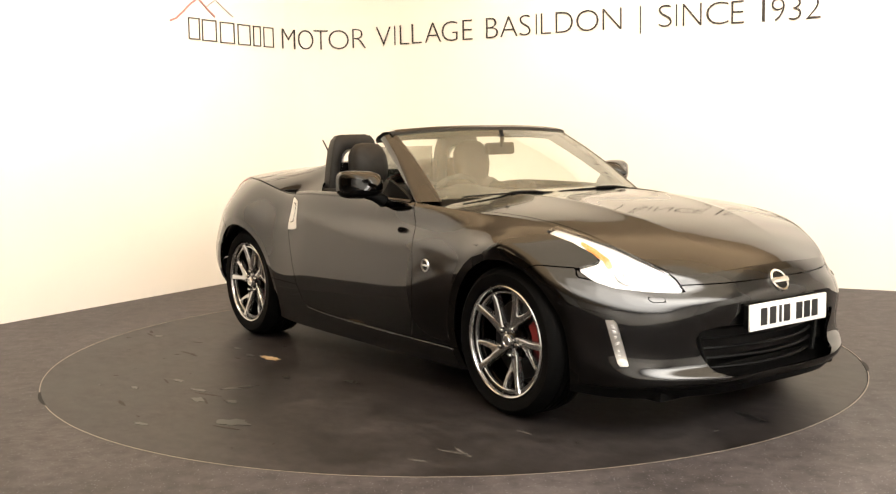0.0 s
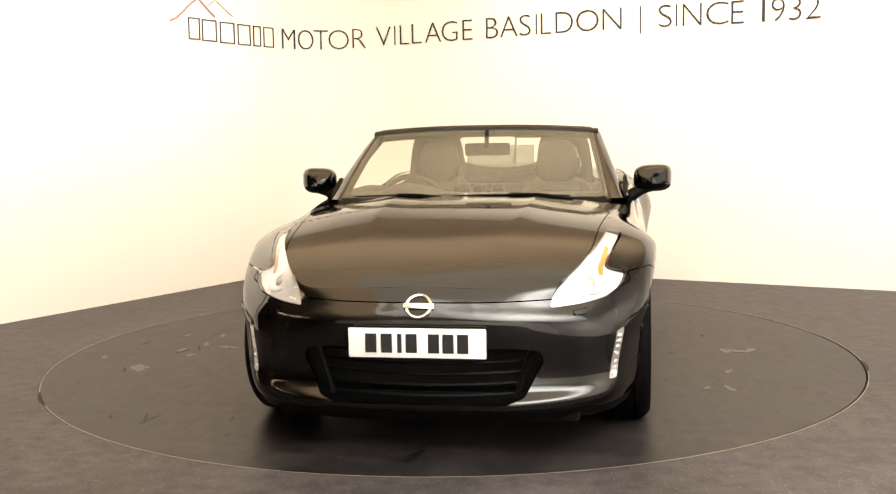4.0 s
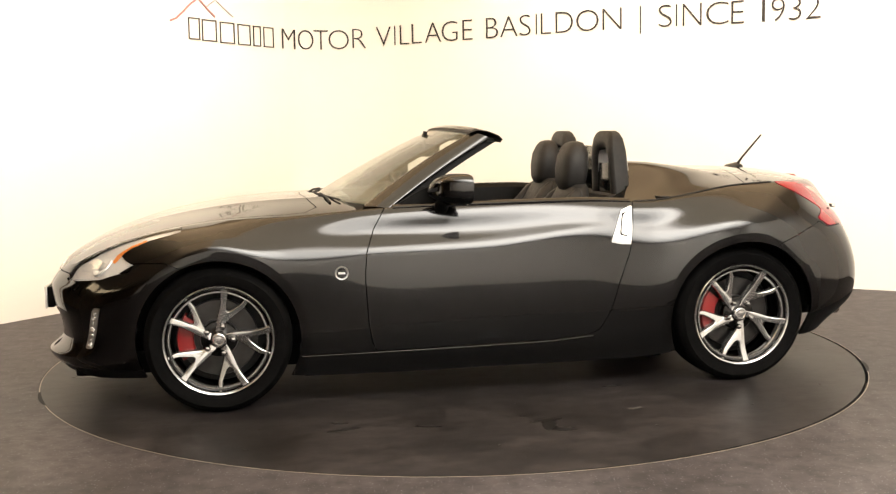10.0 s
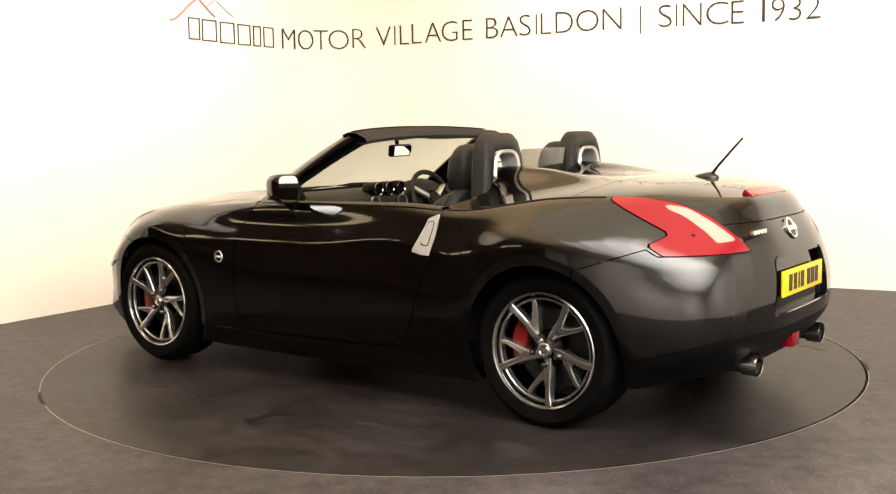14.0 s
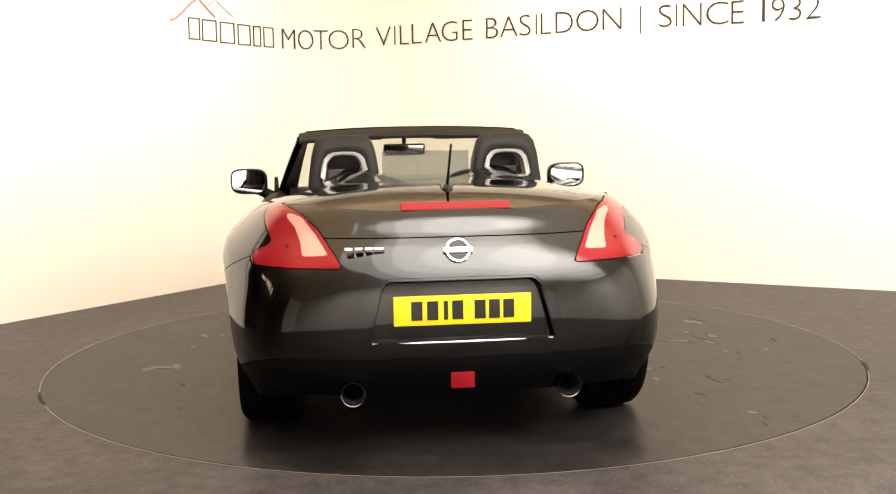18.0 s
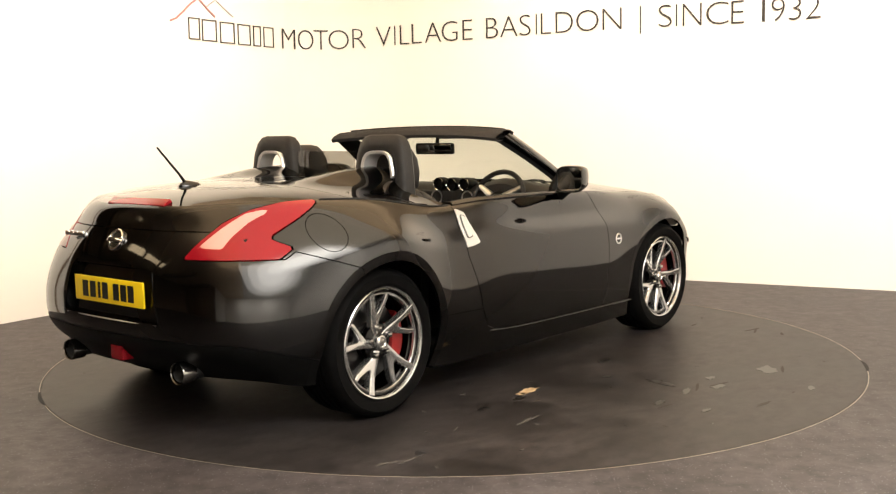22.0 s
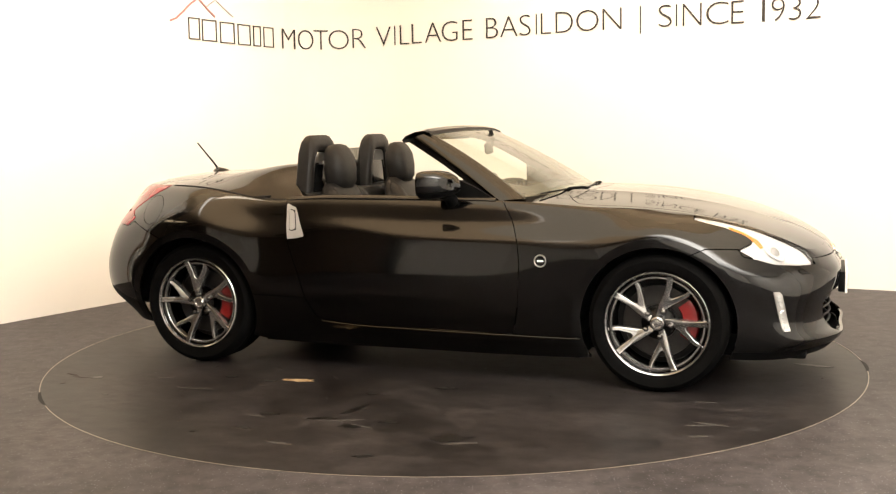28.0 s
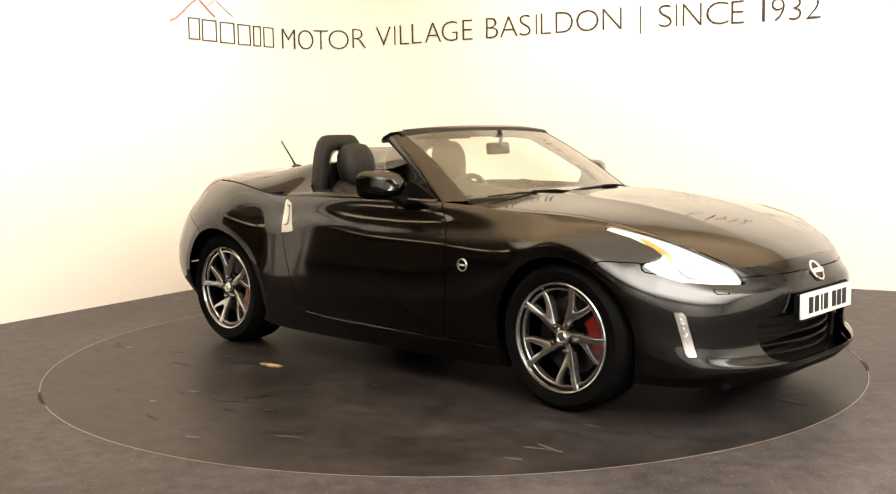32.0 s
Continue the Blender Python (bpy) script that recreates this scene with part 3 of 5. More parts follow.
# sill below the door, fender, bumpers, quarter, boot
sill_field = poly_field([(0.93, 0.246), (-0.30, 0.262), (-0.47, 0.278), (-0.532, 0.300), (-0.587, 0.397), (-0.95, 0.405), (-0.95, 0.0), (0.95, 0.0)], (0, 2))
sill, wall = wall.gap(sill_field, 0.0012)
nose_field = poly_field([(2.4, 0.62), (1.80, 0.63), (1.66, 0.66), (1.645, 0.694), (1.50, 0.702), (1.40, 0.66), (1.30, 0.5), (1.30, 0.0), (2.4, 0.0)], (0, 2))
front_bumper, wall = wall.gap(nose_field)
cap, wall = wall.cut(lambda v: np.minimum(1.90 - v[:, 0], 1.0))
tail_field = poly_field([(-1.45, 0.0), (-1.45, 0.694), (-1.72, 0.785), (-1.765, 0.757), (-2.3, 0.757), (-2.3, 0.0)], (0, 2))
centre_field = poly_field([(-0.2, 0.70), (0.43, 0.70), (0.455, 0.757), (0.50, 0.81), (0.56, 0.868), (-0.2, 0.868)], (1, 2))
rear_bumper, wall = wall.gap(lambda v: np.minimum(tail_field(v), np.maximum(v[:, 0] + 1.55, centre_field(v))))
tail_panel, wall = wall.cut(lambda v: np.maximum(v[:, 0] + 1.55, poly_field([(-0.2, 0.70), (0.43, 0.70), (0.455, 0.757), (0.50, 0.81), (0.56, 0.90), (0.62, 0.955), (0.69, 0.99), (-0.2, 1.2)], (1, 2))(v)))
boot_skirt = tail_panel.cut(lambda v: 0.868 - v[:, 2])[0]
quarter, fender = wall.cut(lambda v: v[:, 0] + 0.0)
fuel_field = lambda v: np.hypot((v[:, 0] + 1.565), (v[:, 2] - 0.853)) - 0.078
fuel_flap, quarter_r = quarter.gap(fuel_field, 0.0014)


def top_sheet(fz, x0, x1, nx, y1, ny):
    xs, ys = np.linspace(x0, x1, nx), np.linspace(0, y1, ny)
    g = np.array([[(x, y, float(fz(x, y))) for y in ys] for x in xs])
    return grid_sheet(g)


front_ridge = [tuple(p[:2]) for p in ridge[::2] if p[0] > 0.3]
rear_ridge = [tuple(p[:2]) for p in ridge[::2] if p[0] < -0.5]
hood_sheet = top_sheet(hood_z, 0.62, 2.06, 96, 0.80, 90)
hood_sheet = hood_sheet.cut(poly_field([(2.02, -0.3)] + [(max(x, 0.3), y) for x, y in front_ridge] + [(0.3, 0.8), (0.3, -0.3)], (0, 1)))[0]
deck_sheet = Sheet(*(lambda s: (s.v, [f[::-1] for f in s.f]))(top_sheet(deck_z, -0.60, -1.95, 98, 0.83, 52)))
deck_sheet = deck_sheet.cut(poly_field([(-0.5, -0.3), (-0.5, 0.815)] + [q for q in rear_ridge] + [(-1.935, -0.3)], (0, 1)))[0]
# bonnet edge
bonnet_line = [(2.2, -0.3), (2.2, 0.42), (1.99, 0.49), (1.955, 0.51), (1.87, 0.565), (1.77, 0.62), (1.64, 0.645), (1.50, 0.658), (1.43, 0.663), (1.2, 0.69), (0.95, 0.715), (0.86, 0.70), (0.80, 0.60), (0.83, 0.40), (0.855, 0.0), (0.855, -0.3)]
bonnet, fender_top = hood_sheet.gap(poly_field(bonnet_line, (0, 1)))
# deck: tonneau in front, boot lid behind, rounded opening behind the seats
opening = poly_field([(-0.2, -0.3), (-0.2, 0.70), (-0.63, 0.70), (-0.70, 0.645), (-0.765, 0.605), (-0.778, 0.52), (-0.780, 0.40), (-0.778, 0.25), (-0.80, 0.16), (-0.81, 0.0), (-0.81, -0.3)], (0, 1))
deck_sheet = deck_sheet.cut(opening)[1]
tonneau, boot = deck_sheet.gap(lambda v: -(v[:, 0] + 1.335 + 0.13 * (1 - np.abs(v[:, 1]) / 0.78)))


def oriented(sh, up):
    """The sheet with its faces turned so that their normals agree with up(v)."""
    n = sh.normals()
    return sh if (n * up(sh.v)).sum() > 0 else Sheet(sh.v, [f[::-1] for f in sh.f])


def outward(v):
    return np.stack([v[:, 0] * 0.25, v[:, 1] * 1.2, v[:, 2] - 0.45], -1)


def skyward(v):
    return np.tile([0, 0, 1.0], (len(v), 1))


def panel(name, sh, way, mat=None, parent=car, label="", sides=1, depth=0.014, push=0.0):
    sh = oriented(sh, way)
    if push:
        sh = sh.moved(push)
    if sides == 0:
        return [part(name, sh.both().flange(depth), mat or PAINT, parent, label)]
    made = [part(name, sh.flange(depth), mat or PAINT, parent, label)]
    if sides == 2:
        made.append(part(name, sh.mirrored().flange(depth), mat or PAINT, parent, label))
    return made


# grille opening and plate recess
grille_field = poly_field([(-0.3, 0.455), (0.36, 0.455), (0.455, 0.44), (0.47, 0.40), (0.40, 0.268), (0.33, 0.245), (-0.3, 0.235)], (1, 2))
_, front_bumper = front_bumper.cut(lambda v: np.maximum(grille_field(v), 1.9 - v[:, 0]))
spoiler, front_bumper = front_bumper.gap(lambda v: v[:, 2] - 0.205, 0.001)
panel("front_spoiler", spoiler, outward, PLASTIC, sides=0, label="black plastic lower spoiler")
washer, front_bumper = front_bumper.gap(lambda v: np.maximum(np.maximum(np.abs(v[:, 1] - 0.602) - 0.026, np.abs(v[:, 2] - 0.574) - 0.010), 1.8 - v[:, 0]), 0.001)
panel("headlight_washer", washer, outward, sides=2, push=0.003, label="small headlight washer cover")
panel("front_bumper", front_bumper, outward, sides=0)
def fin_field(v):
    rise = 0.502 + (1.815 - v[:, 0]) * 0.26
    return np.maximum(np.maximum(np.abs(v[:, 2] - rise) - 0.011 * np.clip((v[:, 0] - 1.60) / 0.12, 0.1, 1), 1.60 - v[:, 0]), v[:, 0] - 1.835)


fin = front_bumper.cut(lambda v: np.maximum(fin_field(v), 0.6 - v[:, 1]))[0]
panel("bumper_fin", fin, outward, sides=2, push=0.007, label="raised crease above the daytime lamp")
panel("nose_panel", cap, outward, sides=0)
panel("bonnet", bonnet, skyward, sides=0)
panel("fender", fender, outward, sides=2)
panel("fender_top", fender_top, skyward, sides=2)
panel("sill", sill, outward, sides=2)
for side in (1, -1):
    pts = [(x, side * (float(smooth_curve(x, (-0.5, 0.0, 0.55, 0.95), (0.877, 0.8755, 0.874, 0.862))) + 0.003), float(smooth_curve(x, (-0.5, -0.3, 0.0, 0.55, 0.95), (0.272, 0.258, 0.252, 0.246, 0.242)))) for x in np.linspace(-0.50, 0.90, 30)]
    part("sill_strip", tube(pts, 0.0035, 8), PAINT, car, "narrow bright moulding along the sill")
panel("quarter_panel", quarter, outward)
part("quarter_panel", oriented(quarter_r, outward).mirrored().flange(), PAINT, car)
part("fuel_flap", oriented(fuel_flap, outward).mirrored().flange(0.006), PAINT, car, "round fuel filler flap")
panel("tonneau_cover", tonneau, skyward, sides=0)
recess_field = poly_field([(-0.3, 0.712), (0.275, 0.712), (0.30, 0.695), (0.355, 0.487), (-0.3, 0.487)], (1, 2))
recess, rear_bumper = rear_bumper.cut(lambda v: np.maximum(recess_field(v), v[:, 0] + 1.9))
valance, rear_bumper = rear_bumper.gap(lambda v: v[:, 2] - 0.418 + 0.10 * np.clip((v[:, 0] + 1.98) / 0.35, 0, 1))
panel("rear_bumper", rear_bumper, outward, sides=0)
panel("valance", valance, outward, PLASTIC, sides=0, label="black lower rear valance")
rec = oriented(recess, outward)
panel("plate_recess", rec.shift(x=0.032), outward, sides=0, depth=-0.034)
line = [p for p in ridge if -1.50 < p[0] < -0.73]
for side in (1, -1):
    part("shut_line", tube([(p[0], side * (p[1] + 0.002), p[2] + 0.0005) for p in line], 0.0038, 8), SEAM, car, "dark shut line along the rear shoulder")
lid = hub("boot_lid")
panel("lid_top", boot, skyward, parent=lid, sides=0)
panel("lid_skirt", boot_skirt, outward, parent=lid, sides=0)

# lamps
for side in (1, -1):
    flip = (lambda s: s) if side > 0 else (lambda s: s.mirrored())
    hl = oriented(head_lamp, outward)
    lamp = hub("headlight")
    part("lens", flip(hl.moved(0.003).flange(0.01)), CLEAR, lamp, "clear plastic headlight lens").visible_shadow = False
    amber, rest = hl.moved(-0.016).cut(poly_field([(1.735, 0.686), (1.745, 0.681), (1.748, 0.694), (1.720, 0.728), (1.657, 0.765), (1.60, 0.788), (1.58, 0.794), (1.58, 0.788), (1.648, 0.750), (1.700, 0.722), (1.716, 0.705)], (0, 2)))
    part("reflector", flip(rest), REFLECTOR, lamp, "bright silver lamp reflector")
    if amber.f:
        part("indicator", flip(amber), AMBER, lamp, "amber indicator reflector")
    to_lens = Matrix.Translation((1.797, 0.628, 0.674)) @ Vector((0.62, 0.34, 0.70)).to_track_quat("X", "Z").to_matrix().to_4x4() @ Matrix.Diagonal((0.7, 1.1, 1.1, 1))
    for nm, prof, mat, lab in (("projector", [(0.0001, 0.014), (0.014, 0.011), (0.024, 0.003), (0.028, -0.008)], CLEARBALL, "round projector lens"), ("bezel", [(0.030, -0.006), (0.036, 0.0), (0.050, 0.004), (0.055, 0.001), (0.057, -0.006)], REFLECTOR, "bright bezel")):
        sh = turned(prof, "x", 28)
        part(nm, flip(Sheet(np.array([to_lens @ Vector(q) for q in sh.v]), sh.f)), mat, lamp, lab)
    tl = oriented(tail_lamp, outward)
    lamp = hub("tail_light")
    pale, red = tl.moved(0.002).cut(lambda v: np.maximum(v[:, 0] + 1.68, poly_field([(0.498, 0.806), (0.598, 0.802), (0.603, 0.85), (0.625, 0.905), (0.665, 0.948), (0.640, 0.955), (0.596, 0.940), (0.545, 0.880)], (1, 2))(v)))
    part("red_lens", flip(red.flange(0.012)), REDLENS, lamp, "red tail lamp lens")
    if pale.f:
        part("pale_lens", flip(pale), PINKLENS, lamp, "pale clear lamp window")
    d = oriented(drl, outward)
    lamp = hub("daytime_light")
    part("housing", flip(d.flange(0.01)), SATIN, lamp, "bright daytime running light strip")
    for k in range(7):
        z = 0.325 + k * 0.024
        u = -0.752 - (0.493 - z) * 0.279
        bead, _ = d.moved(0.004).cut(lambda v: np.maximum(np.abs((v[:, 1] - v[:, 0]) * 0.7071 - u) - 0.012, np.abs(v[:, 2] - z) - 0.008))
        if bead.f:
            part("diode", flip(bead.flange(0.006)), REFLECTOR, lamp)

for side in (1, -1):
    s = oriented(door, outward)
    s = s if side > 0 else s.mirrored()
    dr = part("door", s.flange(0.016), PAINT, car)
    # inner face and top of the door
    top = [p for p in ridge if -0.72 < p[0] < 0.46]
    g = np.array([[(p[0], side * (p[1] - o), p[2] + h) for o, h in ((0.0, 0.0005), (0.012, 0.010), (0.05, 0.010), (0.075, -0.012), (0.09, -0.10), (0.11, -0.45))] for p in top])
    sh = grid_sheet(g)
    sh = oriented(sh, lambda v: np.stack([v[:, 0] * 0, -side * np.ones(len(v)), np.ones(len(v))], -1))
    part("door_trim", sh, PLASTIC, dr, "black inner door trim")
    strip = np.array([[(p[0], side * (p[1] + o), p[2] + h) for o, h in ((0.006, -0.012), (0.008, -0.001), (0.0, 0.009), (-0.012, 0.013))] for p in top])
    part("waist_strip", oriented(grid_sheet(strip), lambda v: np.stack([v[:, 0] * 0, side * np.ones(len(v)), np.ones(len(v))], -1)), GLOSS, dr, "thin glossy waist strip")
    pts = [(-0.713, 0.897), (-0.655, 0.873), (-0.625, 0.80), (-0.588, 0.724), (-0.645, 0.712), (-0.698, 0.710), (-0.705, 0.80)]
    pl, _ = oriented(door, outward).cut(poly_field(pts, (0, 2)))
    pl = pl.moved(0.004).flange(0.006)
    part("handle_plate", pl if side > 0 else pl.mirrored(), SILVER, dr, "silver vertical door handle")
    gp, _ = oriented(door, outward).cut(poly_field([(-0.690, 0.862), (-0.662, 0.855), (-0.640, 0.76), (-0.675, 0.752)], (0, 2)))
    gp = gp.moved(0.011).flange(0.012)
    slot, _ = oriented(door, outward).cut(poly_field([(-0.695, 0.868), (-0.658, 0.8595), (-0.6345, 0.756), (-0.6795, 0.747)], (0, 2)))
    slot = slot.moved(0.0055)
    part("handle_slot", slot if side > 0 else slot.mirrored(), SEAM, dr, "dark gap round the grip")
    part("handle_grip", gp if side > 0 else gp.mirrored(), SILVER, dr, "silver grip")

# wheel housings and underside
for x in (1.275, -1.275):
    for side in (1, -1):
        sh = turned([(0.0, 0.50), (0.395, 0.50), (0.395, 0.79)], "y", 40, (x, 0, 0.335), -0.02, math.pi + 0.02)
        if side < 0:
            sh = sh.mirrored()
        part("wheel_housing", sh, PLASTIC, car, "black wheel arch liner")
part("underside", boxed(-0.88, 0.90, -0.82, 0.82, 0.135, 0.26, bevel=0.02), PLASTIC, car, "dark floor pan")
part("front_tray", boxed(0.86, 1.95, -0.60, 0.60, 0.145, 0.26, bevel=0.02), PLASTIC, car, "dark plastic tray below the engine")
part("rear_tray", boxed(-1.64, -0.84, -0.58, 0.58, 0.18, 0.28, bevel=0.02), PLASTIC, car, "dark rear suspension and tank cover")
part("front_bulkhead", boxed(0.55, 0.60, -0.80, 0.80, 0.20, 0.86), PLASTIC, car, smooth=False)
part("rear_bulkhead", boxed(-0.93, -0.88, -0.80, 0.80, 0.20, 0.93), PLASTIC, car, smooth=False)
part("radiator_shield", boxed(1.84, 1.86, -0.62, 0.62, 0.18, 0.58), SEAM, car, smooth=False)
part("rear_shield", boxed(-1.86, -1.84, -0.66, 0.66, 0.30, 0.84), SEAM, car, smooth=False)

# ---- wheels ----


def spoke_outline():
    """One forked spoke, as one sees it from outside: right and up."""
    o = [(-20, 42), (-14, 95), (-6, 130), (8, 180), (15, 225), (17, 290), (60, 287), (56, 235), (50, 195), (46, 172), (52, 160), (64, 162), (124, 199), (167, 247), (186, 234),
         (153, 181), (103, 141), (58, 106), (34, 84), (24, 42)]
    return [(a * 0.000823, b * 0.000823) for a, b in o]


def wheel(x, side, wide, clock):
    w = hub("wheel", car, x, side * 0.0, 0.0)
    yo = 0.874 if x > 0 else 0.882
    yi = yo - wide
    flip = (lambda s: s) if side > 0 else (lambda s: s.mirrored())
    zc = 0.336
    R, r = 0.336, 0.247
    prof = [(r - 0.004, yi + 0.02), (r + 0.012, yi + 0.005), (r + 0.045, yi - 0.004), (R - 0.02, yi + 0.004), (R - 0.004, yi + 0.022), (R, yi + 0.05)]
    for k in range(4):
        y = yi + 0.05 + (wide - 0.1) * (k + 0.5) / 4
        prof += [(R, y - 0.006), (R - 0.007, y - 0.004), (R - 0.007, y + 0.004), (R, y + 0.006)]
    prof += [(R, yo - 0.05), (R - 0.004, yo - 0.022), (R - 0.02, yo - 0.003), (r + 0.058, yo + 0.005), (r + 0.053, yo + 0.0035), (r + 0.022, yo + 0.002), (r + 0.012, yo - 0.004), (r + 0.005, yo - 0.014), (r - 0.004, yo - 0.016)]
    part("tyre", flip(turned(prof, "y", 72, (0, 0, zc))), RUBBER, w, "black low-profile tyre", sharp=50)
    lip = [(r + 0.004, yo - 0.010), (r + 0.006, yo - 0.003), (r + 0.002, yo + 0.001), (r - 0.004, yo - 0.002), (r - 0.007, yo - 0.008), (r - 0.008, yo - 0.016)]
    part("barrel", flip(turned([(r - 0.013, yo - 0.016), (r - 0.022, yo - 0.020), (r - 0.022, yo - 0.034), (r - 0.012, yo - 0.036), (r - 0.012, yo - 0.05), (r - 0.026, yo - 0.06), (r - 0.03, yi + 0.03), (r, yi + 0.01)], "y", 72, (0, 0, zc))), DARKALLOY, w, "dark inner barrel of the rim")
    part("rim", flip(turned(lip, "y", 72, (0, 0, zc))), ALLOY, w, "polished alloy rim")
    step = [(r - 0.0190, yo - 0.022), (r - 0.0205, yo - 0.0185), (r - 0.0275, yo - 0.0185), (r - 0.0300, yo - 0.022), (r - 0.0300, yo - 0.034)]
    part("rim_step", flip(turned(step, "y", 72, (0, 0, zc))), ALLOY, w, "bright inner ring of the rim")
    for k in range(5):
        a = radians(72 * k + clock)
        o = np.array(spoke_outline())
        rad = np.hypot(o[:, 0], o[:, 1])
        n = len(o)

        def ring(shrink, dy):
            c = o.copy()
            m = np.roll(c, -1, 0) - np.roll(c, 1, 0)
            nn = np.stack([-m[:, 1], m[:, 0]], -1)
            nn /= np.linalg.norm(nn, axis=1)[:, None]
            c = c + nn * shrink
            face = yo - 0.040 + 0.030 * np.clip((rad - 0.04) / 0.19, 0, 1) ** 1.5 - 0.10 * (c[:, 0] - 0.25 * c[:, 1])
            return np.stack([c[:, 0], face + dy, c[:, 1]], -1)
        bm = bmesh.new()
        loops = [ring(-0.0066, 0), ring(-0.0040, -0.0015), ring(-0.0008, -0.0075), ring(0.0, -0.036)]
        vs = [[bm.verts.new(p) for p in L] for L in loops]
        bm.faces.new(vs[0])
        for i in range(3):
            for j in range(n):
                bm.faces.new((vs[i][j], vs[i][(j + 1) % n], vs[i + 1][(j + 1) % n], vs[i + 1][j]))
        bmesh.ops.triangulate(bm, faces=[f for f in bm.faces if len(f.verts) > 4])
        bmesh.ops.recalc_face_normals(bm, faces=bm.faces[:])
        m = Matrix.Diagonal((-side, side, 1, 1)) @ Matrix.Rotation(a, 4, "Y")
        bmesh.ops.transform(bm, matrix=Matrix.Translation((0, 0, zc)) @ m, verts=bm.verts[:])
        bmesh.ops.recalc_face_normals(bm, faces=bm.faces[:])
        part("spoke", bm, ALLOY, w, sharp=30)
        b = a + radians(18)
        part("wheel_nut", flip(turned([(0.0001, yo - 0.016), (0.010, yo - 0.018), (0.0135, yo - 0.024), (0.0135, yo - 0.05)], "y", 10, (-0.064 * math.sin(b) * side, 0, zc + 0.064 * math.cos(b)))), TIP, w)
    part("hub_disc", flip(turned([(0.0001, yo - 0.034), (0.034, yo - 0.035), (0.044, yo - 0.044), (0.080, yo - 0.050), (0.084, yo - 0.075)], "y", 40, (0, 0, zc))), DARKALLOY, w)
    part("centre_cap", flip(turned([(0.0001, yo - 0.016), (0.024, yo - 0.017), (0.028, yo - 0.018), (0.032, yo - 0.021), (0.034, yo - 0.028), (0.035, yo - 0.045)], "y", 32, (0, 0, zc))), ALLOY, w, "silver centre cap")
    part("cap_ring", flip(turned([(0.018, yo - 0.0165), (0.020, yo - 0.014), (0.024, yo - 0.014), (0.026, yo - 0.017)], "y", 28, (0, 0, zc))), CHROME, w, "raised ring on the cap")
    part("brake_disc", flip(turned([(0.06, yo - 0.10), (0.075, yo - 0.085), (0.085, yo - 0.085), (0.088, yo - 0.10), (0.175, yo - 0.10), (0.177, yo - 0.103), (0.177, yo - 0.13), (0.06, yo - 0.13)], "y", 56, (0, 0, zc))), STEEL, w, "steel brake disc")
    sh = turned([(0.115, yo - 0.075), (0.120, yo - 0.066), (0.16, yo - 0.062), (0.186, yo - 0.066), (0.192, yo - 0.080), (0.192, yo - 0.14), (0.115, yo - 0.14), (0.115, yo - 0.075)], "y", 14, (0, 0, zc), radians(-30), radians(38))
    part("brake_caliper", flip(sh), CALIPER, w, "red brake caliper", sharp=40)
    part("back_plate", flip(turned([(0.0001, yo - 0.15), (0.21, yo - 0.15), (0.216, yo - 0.16)], "y", 40, (0, 0, zc))), SEAM, w)
    return w


for x, side, wide, clock in ((1.275, 1, 0.235, 0), (1.275, -1, 0.235, 8), (-1.275, 1, 0.262, 22), (-1.275, -1, 0.262, -24)):
    wheel(x, side, wide, clock)

# ---- windscreen frame ----
N = 30


def screen_curve(k, u):
    """The windscreen's surface: k from base to top, u from -1 to 1 across."""
    base = np.array([0.765 - 0.20 * abs(u) ** 2.2, 0.705 * u, 0.940 - 0.012 * abs(u) ** 2])
    head = np.array([0.092 - 0.062 * abs(u) ** 2.2, 0.612 * u, 1.280 - 0.022 * abs(u) ** 2.4])
    p = base * (1 - k) + head * k
    p[0] += 0.006 * math.sin(math.pi * k)
    p[2] += 0.014 * math.sin(math.pi * k)
    return p


